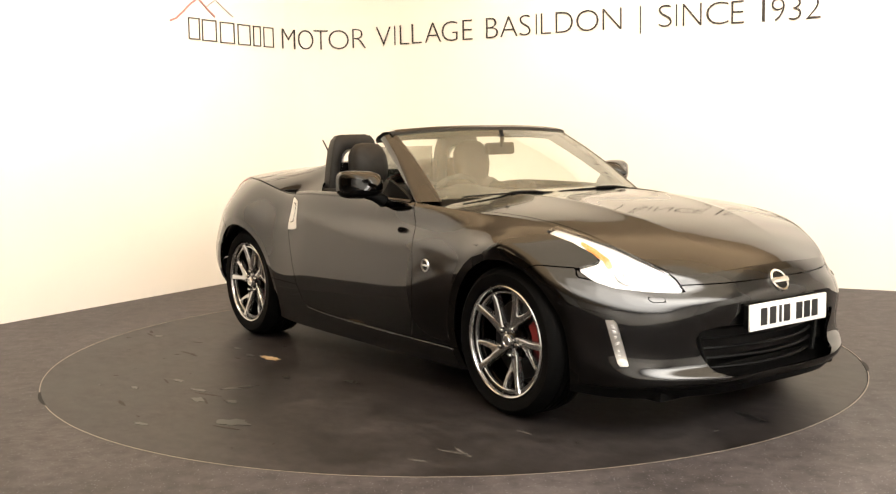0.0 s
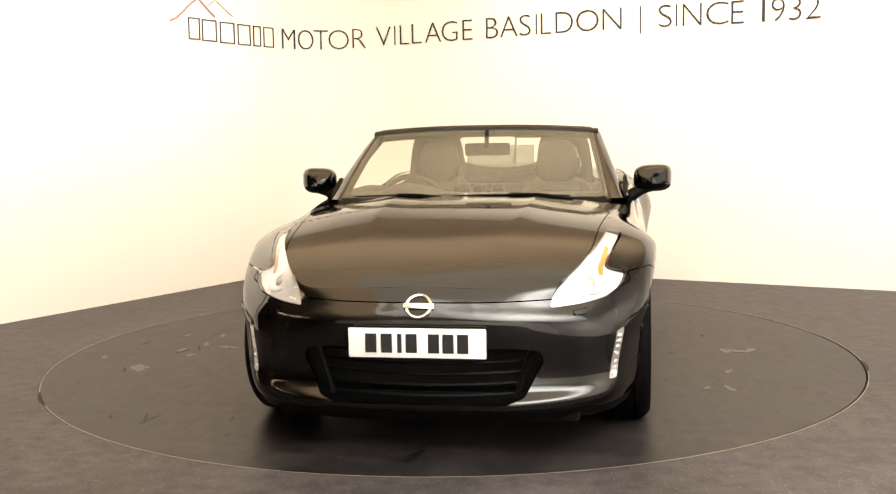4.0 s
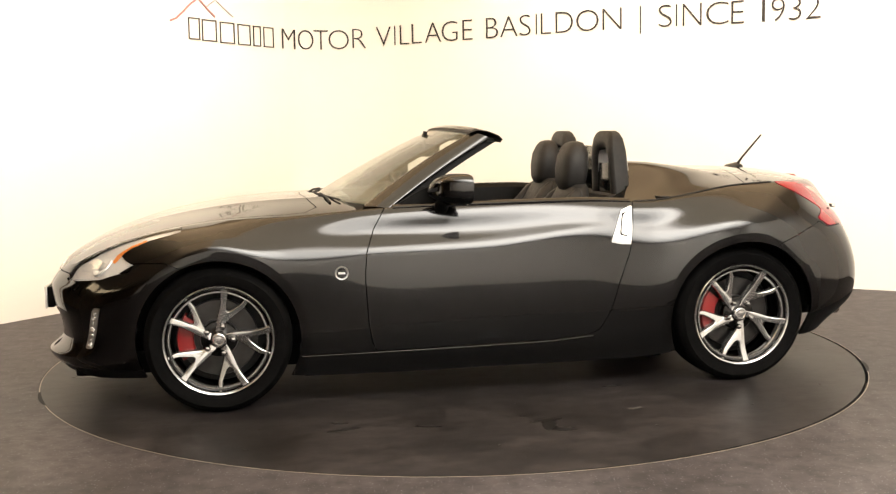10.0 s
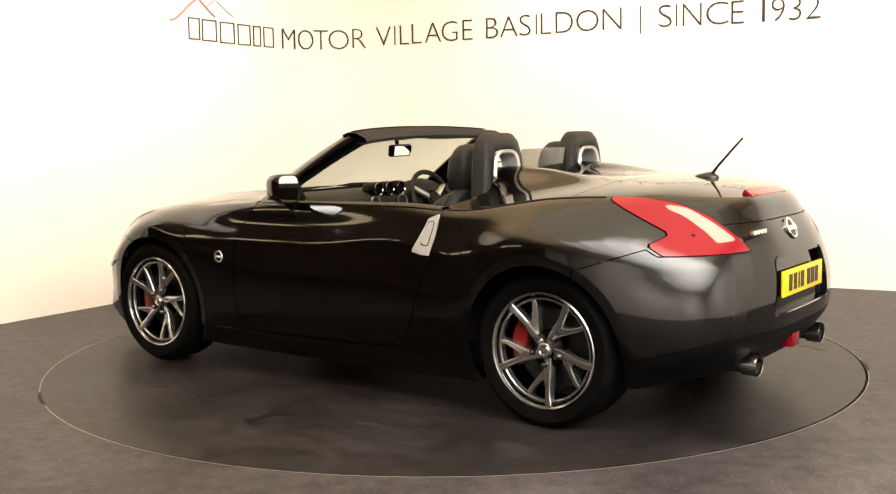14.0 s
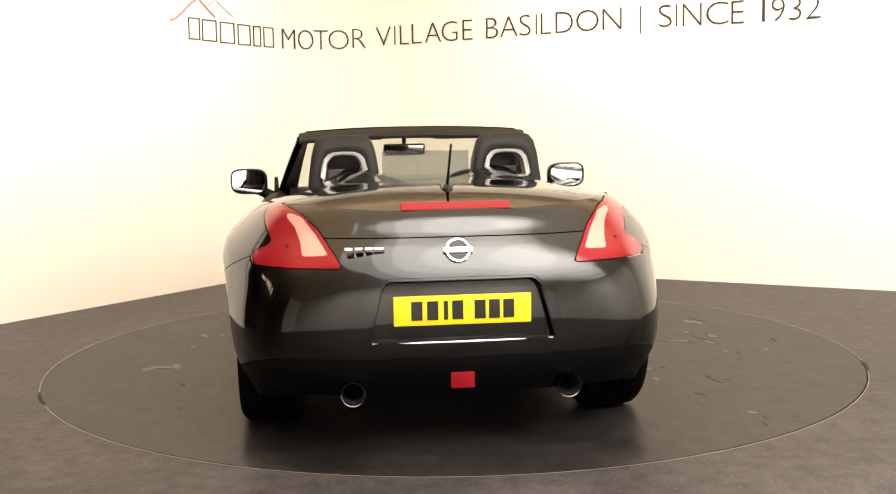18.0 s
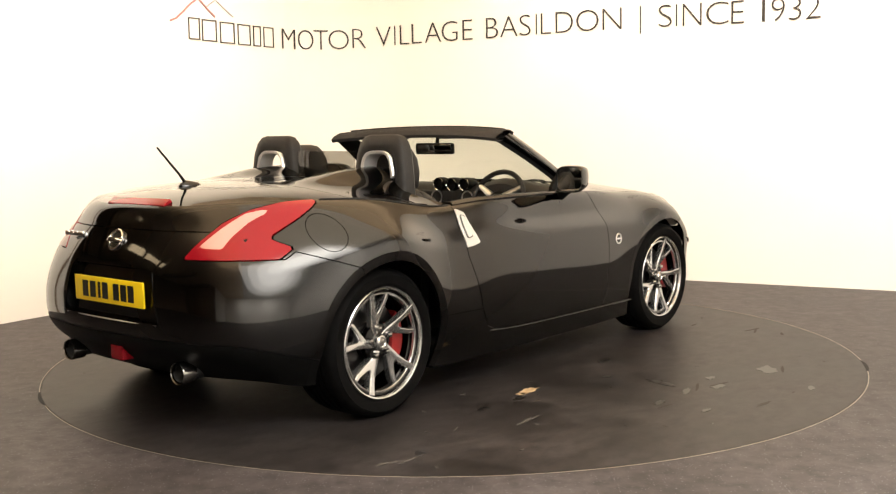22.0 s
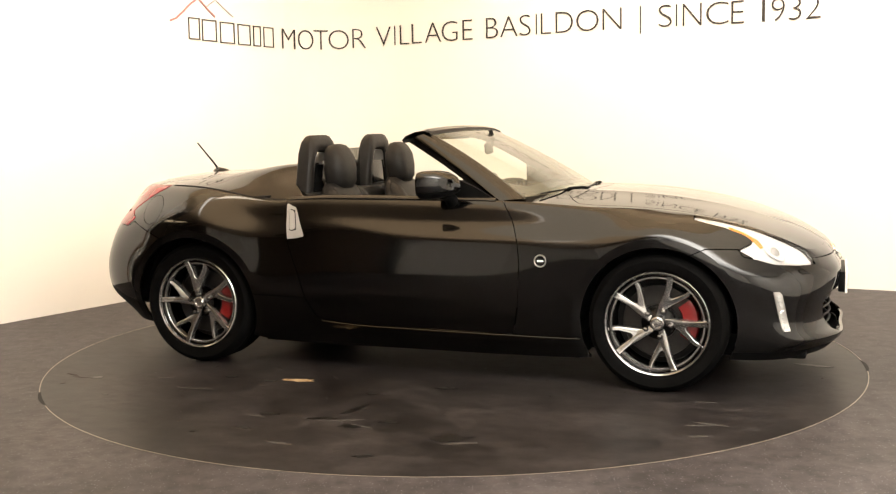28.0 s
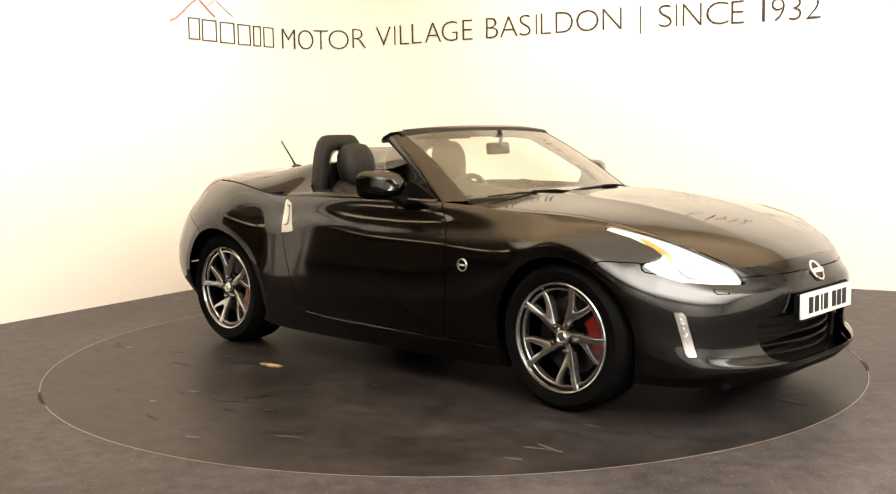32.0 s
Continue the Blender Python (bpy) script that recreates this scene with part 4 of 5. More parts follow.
ws = hub("windscreen")
g = np.array([[screen_curve(k, u) for u in np.linspace(-1, 1, 41)] for k in np.linspace(0, 1, 19)])
gl = part("windscreen_glass", oriented(grid_sheet(g), lambda v: np.tile([1, 0, 1.0], (len(v), 1))), SCREEN, ws, "lightly tinted curved windscreen glass")
gl.visible_shadow = False
for side in (1, -1):
    inner = [screen_curve(k, 0.985 * side) for k in np.linspace(-0.03, 1.0, 14)]
    lowr = [np.array([0.455, side * 0.772, 0.915]) * (1 - k) + np.array([-0.055, side * 0.634, 1.228]) * k + np.array([0, 0, 0.012 * math.sin(math.pi * k)]) for k in np.linspace(-0.02, 1.0, 14)]
    rows = []
    for a, b in zip(inner, lowr):
        out = np.array([0.1, side * 1.0, 0.35])
        rows.append([a - np.array([0.01, side * 0.02, 0.012]), a + np.array([0.0, 0, 0.003]), a * 0.78 + b * 0.22 + out * 0.014, a * 0.45 + b * 0.55 + out * 0.020, a * 0.12 + b * 0.88 + out * 0.012, b, b - np.array([0.0, side * 0.03, 0.004])])
    r = np.array(rows)
    fine = np.array([spline(np.linspace(0, 6, 19), np.arange(7), q) for q in r])
    part("pillar", oriented(grid_sheet(fine), lambda v: np.tile([0.3, side, 0.4], (len(v), 1))), PAINT, ws, "black painted windscreen pillar", sharp=60)
    rows = [[b - np.array([0.0, side * 0.028, 0.002]), b - np.array([0.035, side * 0.03, 0.014]), b - np.array([0.022, side * 0.040, 0.0]), a - np.array([0.016, side * 0.030, 0.012]), a - np.array([0.01, side * 0.02, 0.008])] for a, b in zip(inner, lowr)]
    part("pillar_trim", oriented(grid_sheet(np.array(rows)), lambda v: np.tile([-0.6, -side, -0.4], (len(v), 1))), PLASTIC, ws, "black rubber seal and inner trim", sharp=60)
us = np.linspace(-1.03, 1.03, 33)
rows = []
for u in us:
    p = screen_curve(1.0, u)
    rows.append([p + np.array(d) for d in ((0.02, 0, -0.004), (0.012, 0, 0.005), (-0.02, 0, 0.014), (-0.07, 0, 0.010), (-0.125, 0, -0.012), (-0.145, 0, -0.032), (-0.135, 0, -0.048), (-0.07, 0, -0.040), (0.0, 0, -0.020), (0.02, 0, -0.004))])
part("header", oriented(grid_sheet(np.array(rows)), lambda v: v - np.array([0.05, 0, 1.25])), CLOTH, ws, "black cloth-covered windscreen header rail", sharp=50)
rows = []
for u in np.linspace(-0.97, 0.97, 31):
    p = screen_curve(0.985, u)
    rows.append([p + np.array((0.012, 0, -0.01)), p + np.array((0.004, 0, 0.006)), p + np.array((-0.03, 0, 0.022)), p + np.array((-0.05, 0, 0.024))])
part("header_skin", oriented(grid_sheet(np.array(rows)), skyward), PAINT, ws)
rm = ws
to_mirror = Matrix.Translation((0.15, 0.03, 1.165)) @ Matrix.Rotation(radians(14), 4, "Z") @ Matrix.Rotation(radians(-6), 4, "Y")
for nm, size, mat, lab in (("mirror_shell", (-0.012, 0.022, -0.125, 0.125, -0.034, 0.034), PLASTIC, "black interior mirror"), ("mirror_face", (-0.0145, -0.0122, -0.112, 0.112, -0.026, 0.026), MIRROR, "mirror glass")):
    bm = boxed(*size, bevel=0.016 if mat is PLASTIC else 0.001, segments=3)
    bmesh.ops.transform(bm, matrix=to_mirror, verts=bm.verts[:])
    part(nm, bm, mat, rm, lab)
part("mirror_stem", tube([(0.168, 0.03, 1.175), (0.18, 0.03, 1.225), (0.165, 0.03, 1.268)], 0.012, 8), PLASTIC, rm)
for y in (0.34, -0.30):
    sv = part("sun_visor", boxed(-0.005, 0.09, y - 0.17, y + 0.17, 1.225, 1.238, bevel=0.005), PLASTIC, ws, "black folded sun visor")
# cowl and wipers
rows = []
for u in np.linspace(-1, 1, 33):
    p = screen_curve(0.0, u)
    rows.append([(p[0] + 0.075 - 0.03 * abs(u), p[1] * 0.99, float(hood_z(max(p[0] + 0.075, 0.5), p[1])) - 0.012), (p[0] + 0.045, p[1], p[2] - 0.035), (p[0] + 0.01, p[1], p[2] - 0.012), (p[0] - 0.03, p[1], p[2] + 0.004)])
part("cowl", oriented(grid_sheet(np.array(rows)), skyward), PLASTIC, ws, "black cowl panel below the windscreen")
for y0, y1 in ((0.50, -0.08), (-0.12, -0.60)):
    pts = []
    for k in np.linspace(0, 1, 9):
        y = y0 + (y1 - y0) * k
        q = screen_curve(0.004 + 0.015 * math.sin(math.pi * k), y / 0.70)
        pts.append(q + np.array([0.010, 0, 0.006]))
    wp = hub("wiper")
    part("wiper_blade", tube(pts, 0.0045, 6), PLASTIC, wp, "black wiper blade")
    part("wiper_arm", tube([pts[0] + np.array([0.05, 0.02, -0.012]), pts[2] + np.array([0.02, 0, 0.006]), pts[4] + np.array([0.004, 0, 0.005])], 0.006, 8), PLASTIC, wp)

# ---- door mirrors ----
for side in (1, -1):
    m = hub("door_mirror")
    flip = (lambda s: s) if side > 0 else (lambda s: s.mirrored())
    rows = []
    for k, (x, hy, hz, cz) in enumerate(((0.282, 0.010, 0.008, 1.000), (0.274, 0.042, 0.026, 1.001), (0.254, 0.066, 0.043, 1.003), (0.222, 0.081, 0.056, 1.004), (0.178, 0.089, 0.063, 1.002), (0.142, 0.090, 0.064, 1.000), (0.132, 0.087, 0.061, 1.000))):
        cy = 0.912 + 0.0025 * k
        ang = np.linspace(0, 2 * math.pi, 36, endpoint=False)
        c, s = np.cos(ang), np.sin(ang)
        e = 0.56
        hy, hz = hy * 1.13, hz * 1.14
        rows.append(np.stack([np.full(36, x) - 0.022 * np.sign(c) * np.abs(c) ** e, cy + hy * np.sign(c) * np.abs(c) ** e, cz + hz * np.sign(s) * np.abs(s) ** e + 0.006 * c], -1))
    r = np.array(rows)
    v = r.reshape(-1, 3)
    f = [(i * 36 + j, i * 36 + (j + 1) % 36, (i + 1) * 36 + (j + 1) % 36, (i + 1) * 36 + j) for i in range(6) for j in range(36)] + [tuple(range(36))]
    shell = oriented(Sheet(v, f), lambda q: q - np.array([0.2, 0.92, 1.0]))
    lowp, upp = shell.gap(lambda q: q[:, 2] - 0.968 - 0.10 * (q[:, 0] - 0.2), 0.001)
    part("mirror_cap", flip(upp), PAINT, m, "black painted mirror cap")
    part("mirror_base", flip(lowp), PLASTIC, m)
    back = r[-1].copy()
    cen = back.mean(0)
    part("mirror_rim", flip(Sheet(np.vstack([back, cen + (back - cen) * 0.9 + [0.012, 0, 0]]), [(j, (j + 1) % 36, 36 + (j + 1) % 36, 36 + j) for j in range(36)])), PLASTIC, m)
    part("mirror_glass", flip(Sheet(np.vstack([cen + (back - cen) * 0.92 + [0.008, 0, 0], ]), [tuple(range(36))])), MIRROR, m, "mirror glass")
    part("mirror_foot", flip(tube([(0.225, 0.80, 0.905), (0.225, 0.83, 0.925), (0.22, 0.865, 0.945), (0.21, 0.90, 0.96)], [0.036, 0.032, 0.030, 0.034], 14)), PLASTIC, m, "black mirror foot")
    tri = slab([(0.46, 0.915), (0.18, 0.922), (0.185, 0.955), (0.250, 1.020), (0.325, 0.992)], 0.02, "xz", side * 0.775 - 0.01)
    part("quarter_trim", tri, PLASTIC, m, "black triangular mirror sail")

# ---- interior ----
part("cabin_floor", boxed(-0.86, 0.60, -0.70, 0.70, 0.26, 0.30), PLASTIC, car, "black carpeted floor", smooth=False)
dash = hub("dashboard")
rows = []
for u in np.linspace(-1, 1, 25):
    y = 0.70 * u
    b = 0.055 * math.exp(-((y + 0.37) / 0.17) ** 2)
    rows.append([(0.72 - 0.2 * abs(u) ** 2, y, 0.93), (0.55, y, 0.945), (0.42, y, 0.945 + b * 0.5), (0.33, y, 0.935 + b), (0.27, y, 0.905 + b), (0.265, y, 0.86), (0.31, y, 0.72), (0.36, y, 0.55)])
part("dash_top", oriented(grid_sheet(np.array(rows)), lambda v: np.tile([-1, 0, 1.0], (len(v), 1))), LEATHER, dash, "black padded dashboard", sharp=50)
for i, y in enumerate((0.10, 0.0, -0.10)):
    part("gauge_pod", turned([(0.026, 0.36), (0.038, 0.32), (0.041, 0.27), (0.038, 0.258), (0.035, 0.262), (0.033, 0.275), (0.0001, 0.277)], "x", 24, (0, y, 0.950)), PLASTIC, dash, "small round gauge pod")
    part("gauge_ring", turned([(0.039, 0.262), (0.037, 0.256), (0.034, 0.260)], "x", 24, (0, y, 0.950)), CHROME, dash, "chrome gauge ring")
for y in (0.60, 0.12, -0.12, -0.60):
    part("air_vent", turned([(0.045, 0.275), (0.042, 0.262), (0.036, 0.266), (0.034, 0.285), (0.0001, 0.285)], "x", 24, (0, y, 0.87)), SATIN, dash, "round silver-ringed air vent")
sw = hub("steering_wheel", car)
tilt = Matrix.Translation((0.235, -0.37, 0.862)) @ Matrix.Rotation(radians(-68), 4, "Y")
ang = np.linspace(0, 2 * math.pi, 37)


def placed(sh, m):
    return Sheet(np.array([m @ Vector(p) for p in sh.v]), sh.f)


part("wheel_rim", placed(tube([(0.178 * math.cos(a), 0.178 * math.sin(a), 0) for a in ang], 0.015, 10, False), tilt), LEATHER, sw, "black leather steering wheel rim")
part("wheel_boss", placed(turned([(0.0001, 0.03), (0.045, 0.028), (0.06, 0.012), (0.06, -0.03)], "z", 24), tilt), PLASTIC, sw)
for a in (0, 120, 240):
    c, s = math.cos(radians(a + 180)), math.sin(radians(a + 180))
    part("wheel_spoke", placed(tube([(0.05 * c, 0.05 * s, 0.005), (0.178 * c, 0.178 * s, 0)], [0.022, 0.014], 8), tilt), SATIN, sw, "silver steering wheel spoke")
part("steering_column", tube([(0.235, -0.37, 0.862), (0.45, -0.37, 0.775)], 0.045, 12), PLASTIC, sw)
part("console", boxed(-0.80, 0.34, -0.10, 0.10, 0.30, 0.62, bevel=0.03), PLASTIC, car, "black centre console")
part("gear_knob", turned([(0.0001, 0.75), (0.02, 0.745), (0.026, 0.72), (0.018, 0.69), (0.012, 0.60)], "z", 16, (0.12, 0.0, 0)), LEATHER, car, "leather gear knob")


def pillow(sections):
    """A cushion lofted through rounded cross sections (x, y, z centre, half depth, half width, lean)."""
    rows = []
    ang = np.linspace(0, 2 * math.pi, 32, endpoint=False)
    c, s = np.cos(ang), np.sin(ang)
    for x, y, z, hx, hy in sections:
        rows.append(np.stack([x + hx * np.sign(c) * np.abs(c) ** 0.7, y + hy * np.sign(s) * np.abs(s) ** 0.6, np.full(32, z)], -1))
    v = np.vstack(rows)
    n = len(sections)
    f = [(i * 32 + j, i * 32 + (j + 1) % 32, (i + 1) * 32 + (j + 1) % 32, (i + 1) * 32 + j) for i in range(n - 1) for j in range(32)] + [tuple(range(32))[::-1], tuple((n - 1) * 32 + j for j in range(32))]
    return oriented(Sheet(v, f), lambda q: q - q.mean(0))


for side in (1, -1):
    y = 0.37 * side
    seat = hub("seat", car, 0.0 if side > 0 else -0.065)
    part("seat_cushion", pillow([(-0.12, y, 0.34, 0.25, 0.22), (-0.12, y, 0.46, 0.27, 0.24), (-0.11, y, 0.51, 0.25, 0.22), (-0.11, y, 0.525, 0.19, 0.15)]), LEATHER, seat, "black leather seat cushion", sharp=60)
    part("seat_back", pillow([(-0.36, y, 0.44, 0.07, 0.20), (-0.40, y, 0.55, 0.085, 0.235), (-0.47, y, 0.72, 0.085, 0.245), (-0.525, y, 0.86, 0.075, 0.225), (-0.555, y, 0.95, 0.06, 0.17), (-0.565, y, 0.985, 0.045, 0.12)]), LEATHER, seat, "black leather seat back", sharp=60)
    for e in (1, -1):
        part("bolster", pillow([(-0.33, y + e * 0.20, 0.50, 0.06, 0.045), (-0.38, y + e * 0.205, 0.68, 0.075, 0.05), (-0.45, y + e * 0.20, 0.82, 0.06, 0.045), (-0.515, y + e * 0.17, 0.93, 0.035, 0.03), (-0.54, y + e * 0.15, 0.965, 0.012, 0.012)]), LEATHER, seat, sharp=60)
    part("headrest", pillow([(-0.545, y, 0.955, 0.052, 0.085), (-0.545, y, 0.99, 0.066, 0.115), (-0.55, y, 1.06, 0.072, 0.125), (-0.558, y, 1.13, 0.069, 0.120), (-0.563, y, 1.175, 0.05, 0.10), (-0.566, y, 1.197, 0.035, 0.075), (-0.567, y, 1.205, 0.012, 0.03)]), LEATHER, seat, "black leather headrest", sharp=60)
    # roll hoop behind the seat, with a silver-framed opening
    hp = hub("roll_hoop")
    y = 0.402 * side
    outer = [(0.186, 0.93), (0.174, 1.05), (0.158, 1.16), (0.142, 1.220), (0.118, 1.248), (0.08, 1.257), (-0.08, 1.257), (-0.118, 1.248), (-0.142, 1.220), (-0.158, 1.16), (-0.174, 1.05), (-0.186, 0.93)]
    hole = [(0.108, 0.93), (0.102, 1.08), (0.090, 1.135), (0.070, 1.16), (0.045, 1.170), (0.0, 1.172), (-0.0, 1.172), (-0.045, 1.170), (-0.070, 1.16), (-0.090, 1.135), (-0.102, 1.08), (-0.108, 0.93)]
    lean = lambda z: -0.755 + (0.93 - z) * -0.05
    rows = []
    for (a, za), (b, zb) in zip(outer, hole):
        row = []
        for (w, dx) in ((0.0, 0.038), (0.08, 0.052), (0.5, 0.056), (0.92, 0.050), (1.0, 0.036), (1.0, -0.034), (0.92, -0.048), (0.5, -0.056), (0.08, -0.05), (0.0, -0.036), (0.0, 0.038)):
            yy, zz = a + (b - a) * w, za + (zb - za) * w
            row.append((lean(zz) + dx * (0.80 - 0.42 * max(0.0, (zz - 1.16) / 0.097) ** 2), y + yy, zz))
        rows.append(row)
    part("hoop_cover", oriented(grid_sheet(np.array(rows)), lambda q: np.stack([q[:, 0] - lean(q[:, 2]), (q[:, 1] - y) * 0.6, (q[:, 2] - 1.05)], -1)), LEATHER, hp, "black padded roll hoop cover", sharp=60)
    rows = []
    for b, zb in [(0.107, 1.05)] + hole[1:-1] + [(-0.107, 1.05)]:
        k = 1.0
        rows.append([(lean(zb) - 0.053, y + b * 1.12, zb + 0.006), (lean(zb) - 0.062, y + b * 1.06, zb + 0.004), (lean(zb) - 0.058, y + b * 0.92, zb - 0.008), (lean(zb) + 0.03, y + b * 0.86, zb - 0.014)])
    part("hoop_frame", oriented(grid_sheet(np.array(rows)), lambda q: np.tile([-1, 0, 0.0], (len(q), 1))), SILVER, hp, "silver inner frame of the hoop", sharp=60)
    part("hoop_grille", boxed(lean(1.05) + 0.022, lean(1.05) + 0.03, y - 0.10, y + 0.10, 0.93, 1.09, bevel=0.003), GLOSS, hp, "black panel in the hoop")
part("rear_shelf", boxed(-0.95, -0.66, -0.64, 0.64, 0.86, 0.935, bevel=0.02), LEATHER, car, "black padded shelf behind the seats")
part("wind_deflector", boxed(-0.768, -0.762, -0.215, 0.215, 0.93, 1.175, bevel=0.002), SMOKE, car, "tinted glass wind deflector").visible_shadow = False

# ---- outer fittings ----
ant = hub("antenna")
fin = [np.stack([-1.638 + 0.055 * k * np.cos(np.linspace(0, 2 * math.pi, 24, endpoint=False)) - 0.018 * (1 - k), 0.026 * k * np.sin(np.linspace(0, 2 * math.pi, 24, endpoint=False)), np.full(24, float(deck_z(-1.638, 0)) + h)], -1) for k, h in ((1.1, -0.012), (1.08, 0.004), (0.86, 0.012), (0.5, 0.018), (0.2, 0.023), (0.02, 0.024))]
part("antenna_base", oriented(Sheet(np.vstack(fin), [(i * 24 + j, i * 24 + (j + 1) % 24, (i + 1) * 24 + (j + 1) % 24, (i + 1) * 24 + j) for i in range(5) for j in range(24)]), skyward), GLOSS, ant, "black fin-shaped antenna base")
part("antenna_rod", tube([(-1.660, 0, 1.047), (-1.69, 0.0, 1.088), (-1.807, 0.0, 1.217)], [0.0085, 0.0058, 0.0045], 8), PLASTIC, ant, "thin black antenna rod")
bm = boxed(-0.024, 0.024, -0.215, 0.215, -0.012, 0.007, bevel=0.006, segments=3)
bmesh.ops.transform(bm, matrix=Matrix.Translation((-1.915, 0, 0.979)) @ Matrix.Rotation(radians(-36), 4, "Y"), verts=bm.verts[:])
part("high_stop_light", bm, REDLENS, lid, "long red high stop lamp")


def plate(x, z, mat, label, way):
    p = hub("number_plate")
    part("plate", boxed(x - 0.006, x + 0.006, -0.262, 0.262, z - 0.056, z + 0.056, bevel=0.004), mat, p, label)
    ys = [-0.175, -0.115, -0.065, -0.02, 0.065, 0.12, 0.175]
    for y in ys:
        w = 0.021 if abs(y + 0.065) > 0.01 else 0.008
        part("character_bar", boxed(min(x + way * 0.006, x + way * 0.008), max(x + way * 0.006, x + way * 0.008), -way * y * -1 - w, -way * y * -1 + w, z - 0.036, z + 0.036), INK, p, smooth=False)


plate(2.124, 0.482, PLATE_W, "white reflective number plate with dark bars", 1)
plate(-2.088, 0.600, PLATE_Y, "yellow reflective number plate with dark bars", -1)
part("plate_backing", boxed(2.085, 2.123, -0.255, 0.255, 0.430, 0.535, bevel=0.01), PLASTIC, car)


def badge(name, r, m, field, bar):
    """A round badge facing its own x axis, put at m: a ring, a field and one plain bar."""
    b = hub(name)
    face = lambda v: np.tile([1.0, 0, 0], (len(v), 1))
    ring = oriented(turned([(r, -0.008), (r, 0.003), (r * 0.94, 0.006), (r * 0.80, 0.005), (r * 0.76, -0.002)], "x", 36), face)
    part("ring", placed(ring, m), CHROME if bar else SATIN, b, "chrome badge ring")
    part("field", placed(oriented(turned([(0.0001, -0.001), (r * 0.78, -0.001)], "x", 32), face), m), field, b)
    wide, high = (1.12, 0.22) if bar else (0.5, 0.15)
    bm = boxed(-0.002, 0.007, -r * wide, r * wide, -r * high, r * high, bevel=0.002)
    bmesh.ops.transform(bm, matrix=m, verts=bm.verts[:])
    part("bar", bm, CHROME if bar else WHITEPL, b, "plain bright bar")


badge("front_badge", 0.052, Matrix.Translation((2.074, 0, 0.613)) @ Matrix.Rotation(radians(-33), 4, "Y"), DARKALLOY, True)
badge("rear_badge", 0.050, Matrix.Translation((-2.036, 0.008, 0.820)) @ Matrix.Rotation(radians(180), 4, "Z") @ Matrix.Rotation(radians(-24), 4, "Y"), DARKALLOY, True)
badge("side_badge", 0.032, Matrix.Translation((0.71, 0.893, 0.628)) @ Matrix.Rotation(radians(90), 4, "Z"), GLOSS, False)
badge("side_badge", 0.032, Matrix.Translation((0.71, -0.893, 0.628)) @ Matrix.Rotation(radians(-90), 4, "Z"), GLOSS, False)
for k, w in enumerate((0.018, 0.018, 0.018, 0.024)):
    y = 0.425 - k * 0.038
    part("badge_bar", boxed(-2.027, -2.008, y - w, y + w * 0.7, 0.820, 0.840, bevel=0.002), CHROME, car, "small chrome badge bar")
for side in (1, -1):
    ex = hub("exhaust")
    part("tailpipe", turned([(0.0475, -1.985), (0.049, -2.045), (0.047, -2.052), (0.044, -2.049), (0.0435, -2.03)], "x", 32, (0, side * 0.42, 0.280)), TIP, ex, "chrome round tailpipe")
    part("silencer_pipe", turned([(0.040, -1.70), (0.040, -1.985), (0.047, -1.988)], "x", 24, (0, side * 0.42, 0.282)), PLASTIC, ex, "dark sooty pipe")
    part("pipe_bore", turned([(0.0436, -2.042), (0.042, -1.86), (0.0001, -1.86)], "x", 32, (0, side * 0.42, 0.285)), SEAM, ex, "sooty black bore")
    part("pipe_shroud", boxed(-2.02, -1.90, side * 0.42 - 0.075, side * 0.42 + 0.075, 0.345, 0.36, bevel=0.005), PLASTIC, ex)
part("rear_fog_light", boxed(-2.066, -2.00, -0.047, 0.047, 0.290, 0.372, bevel=0.008), REDLENS, car, "square red rear fog lamp")
part("chrome_strip", tube([(-2.107 + 0.022 * (y / 0.38) ** 2, y, 0.481) for y in np.linspace(-0.345, 0.345, 25)], 0.0032, 8), SATIN, car, "bright strip below the plate recess")
# grille
gr = hub("grille")
for k in range(5):
    z = 0.262 + k * 0.042
    w = 0.37 + 0.014 * k
    pts = [(2.045 - 0.12 * (y / 0.45) ** 2, y, z) for y in np.linspace(-w, w, 21)]
    part("slat", tube(pts, 0.0075, 6), PLASTIC, gr, "black grille slat")
for side in (1, -1):
    part("grille_post", tube([(1.99, side * 0.36, 0.25), (1.975, side * 0.42, 0.44)], 0.012, 6), PLASTIC, gr)

# ---- writing on the wall ----
NAME = [("", 5.850, 5.975), ("", 6.000, 6.165), ("", 6.205, 6.375), ("", 6.415, 6.570), ("", 6.605, 6.699), ("", 6.735, 6.865)]
WORDS = [("M", 6.976, 7.141), ("O", 7.174, 7.340), ("T", 7.345, 7.485), ("O", 7.490, 7.684), ("R", 7.716, 7.844), ("V", 7.942, 8.088), ("I", 8.123, 8.135), ("L", 8.183, 8.280),
         ("L", 8.310, 8.412), ("A", 8.448, 8.615), ("G", 8.622, 8.783), ("E", 8.834, 8.932), ("B", 9.067, 9.185), ("A", 9.207, 9.372), ("S", 9.393, 9.496), ("I", 9.545, 9.555), ("L", 9.593, 9.688)]
WORDS += [("D", 9.730, 9.887), ("O", 9.918, 10.117), ("N", 10.153, 10.318), ("|", 10.475, 10.485), ("S", 10.634, 10.744), ("I", 10.777, 10.787), ("N", 10.834, 10.987), ("C", 11.024, 11.202),
          ("E", 11.224, 11.323), ("1", 11.462, 11.485), ("9", 11.534, 11.634), ("3", 11.664, 11.758), ("2", 11.792, 11.901)]
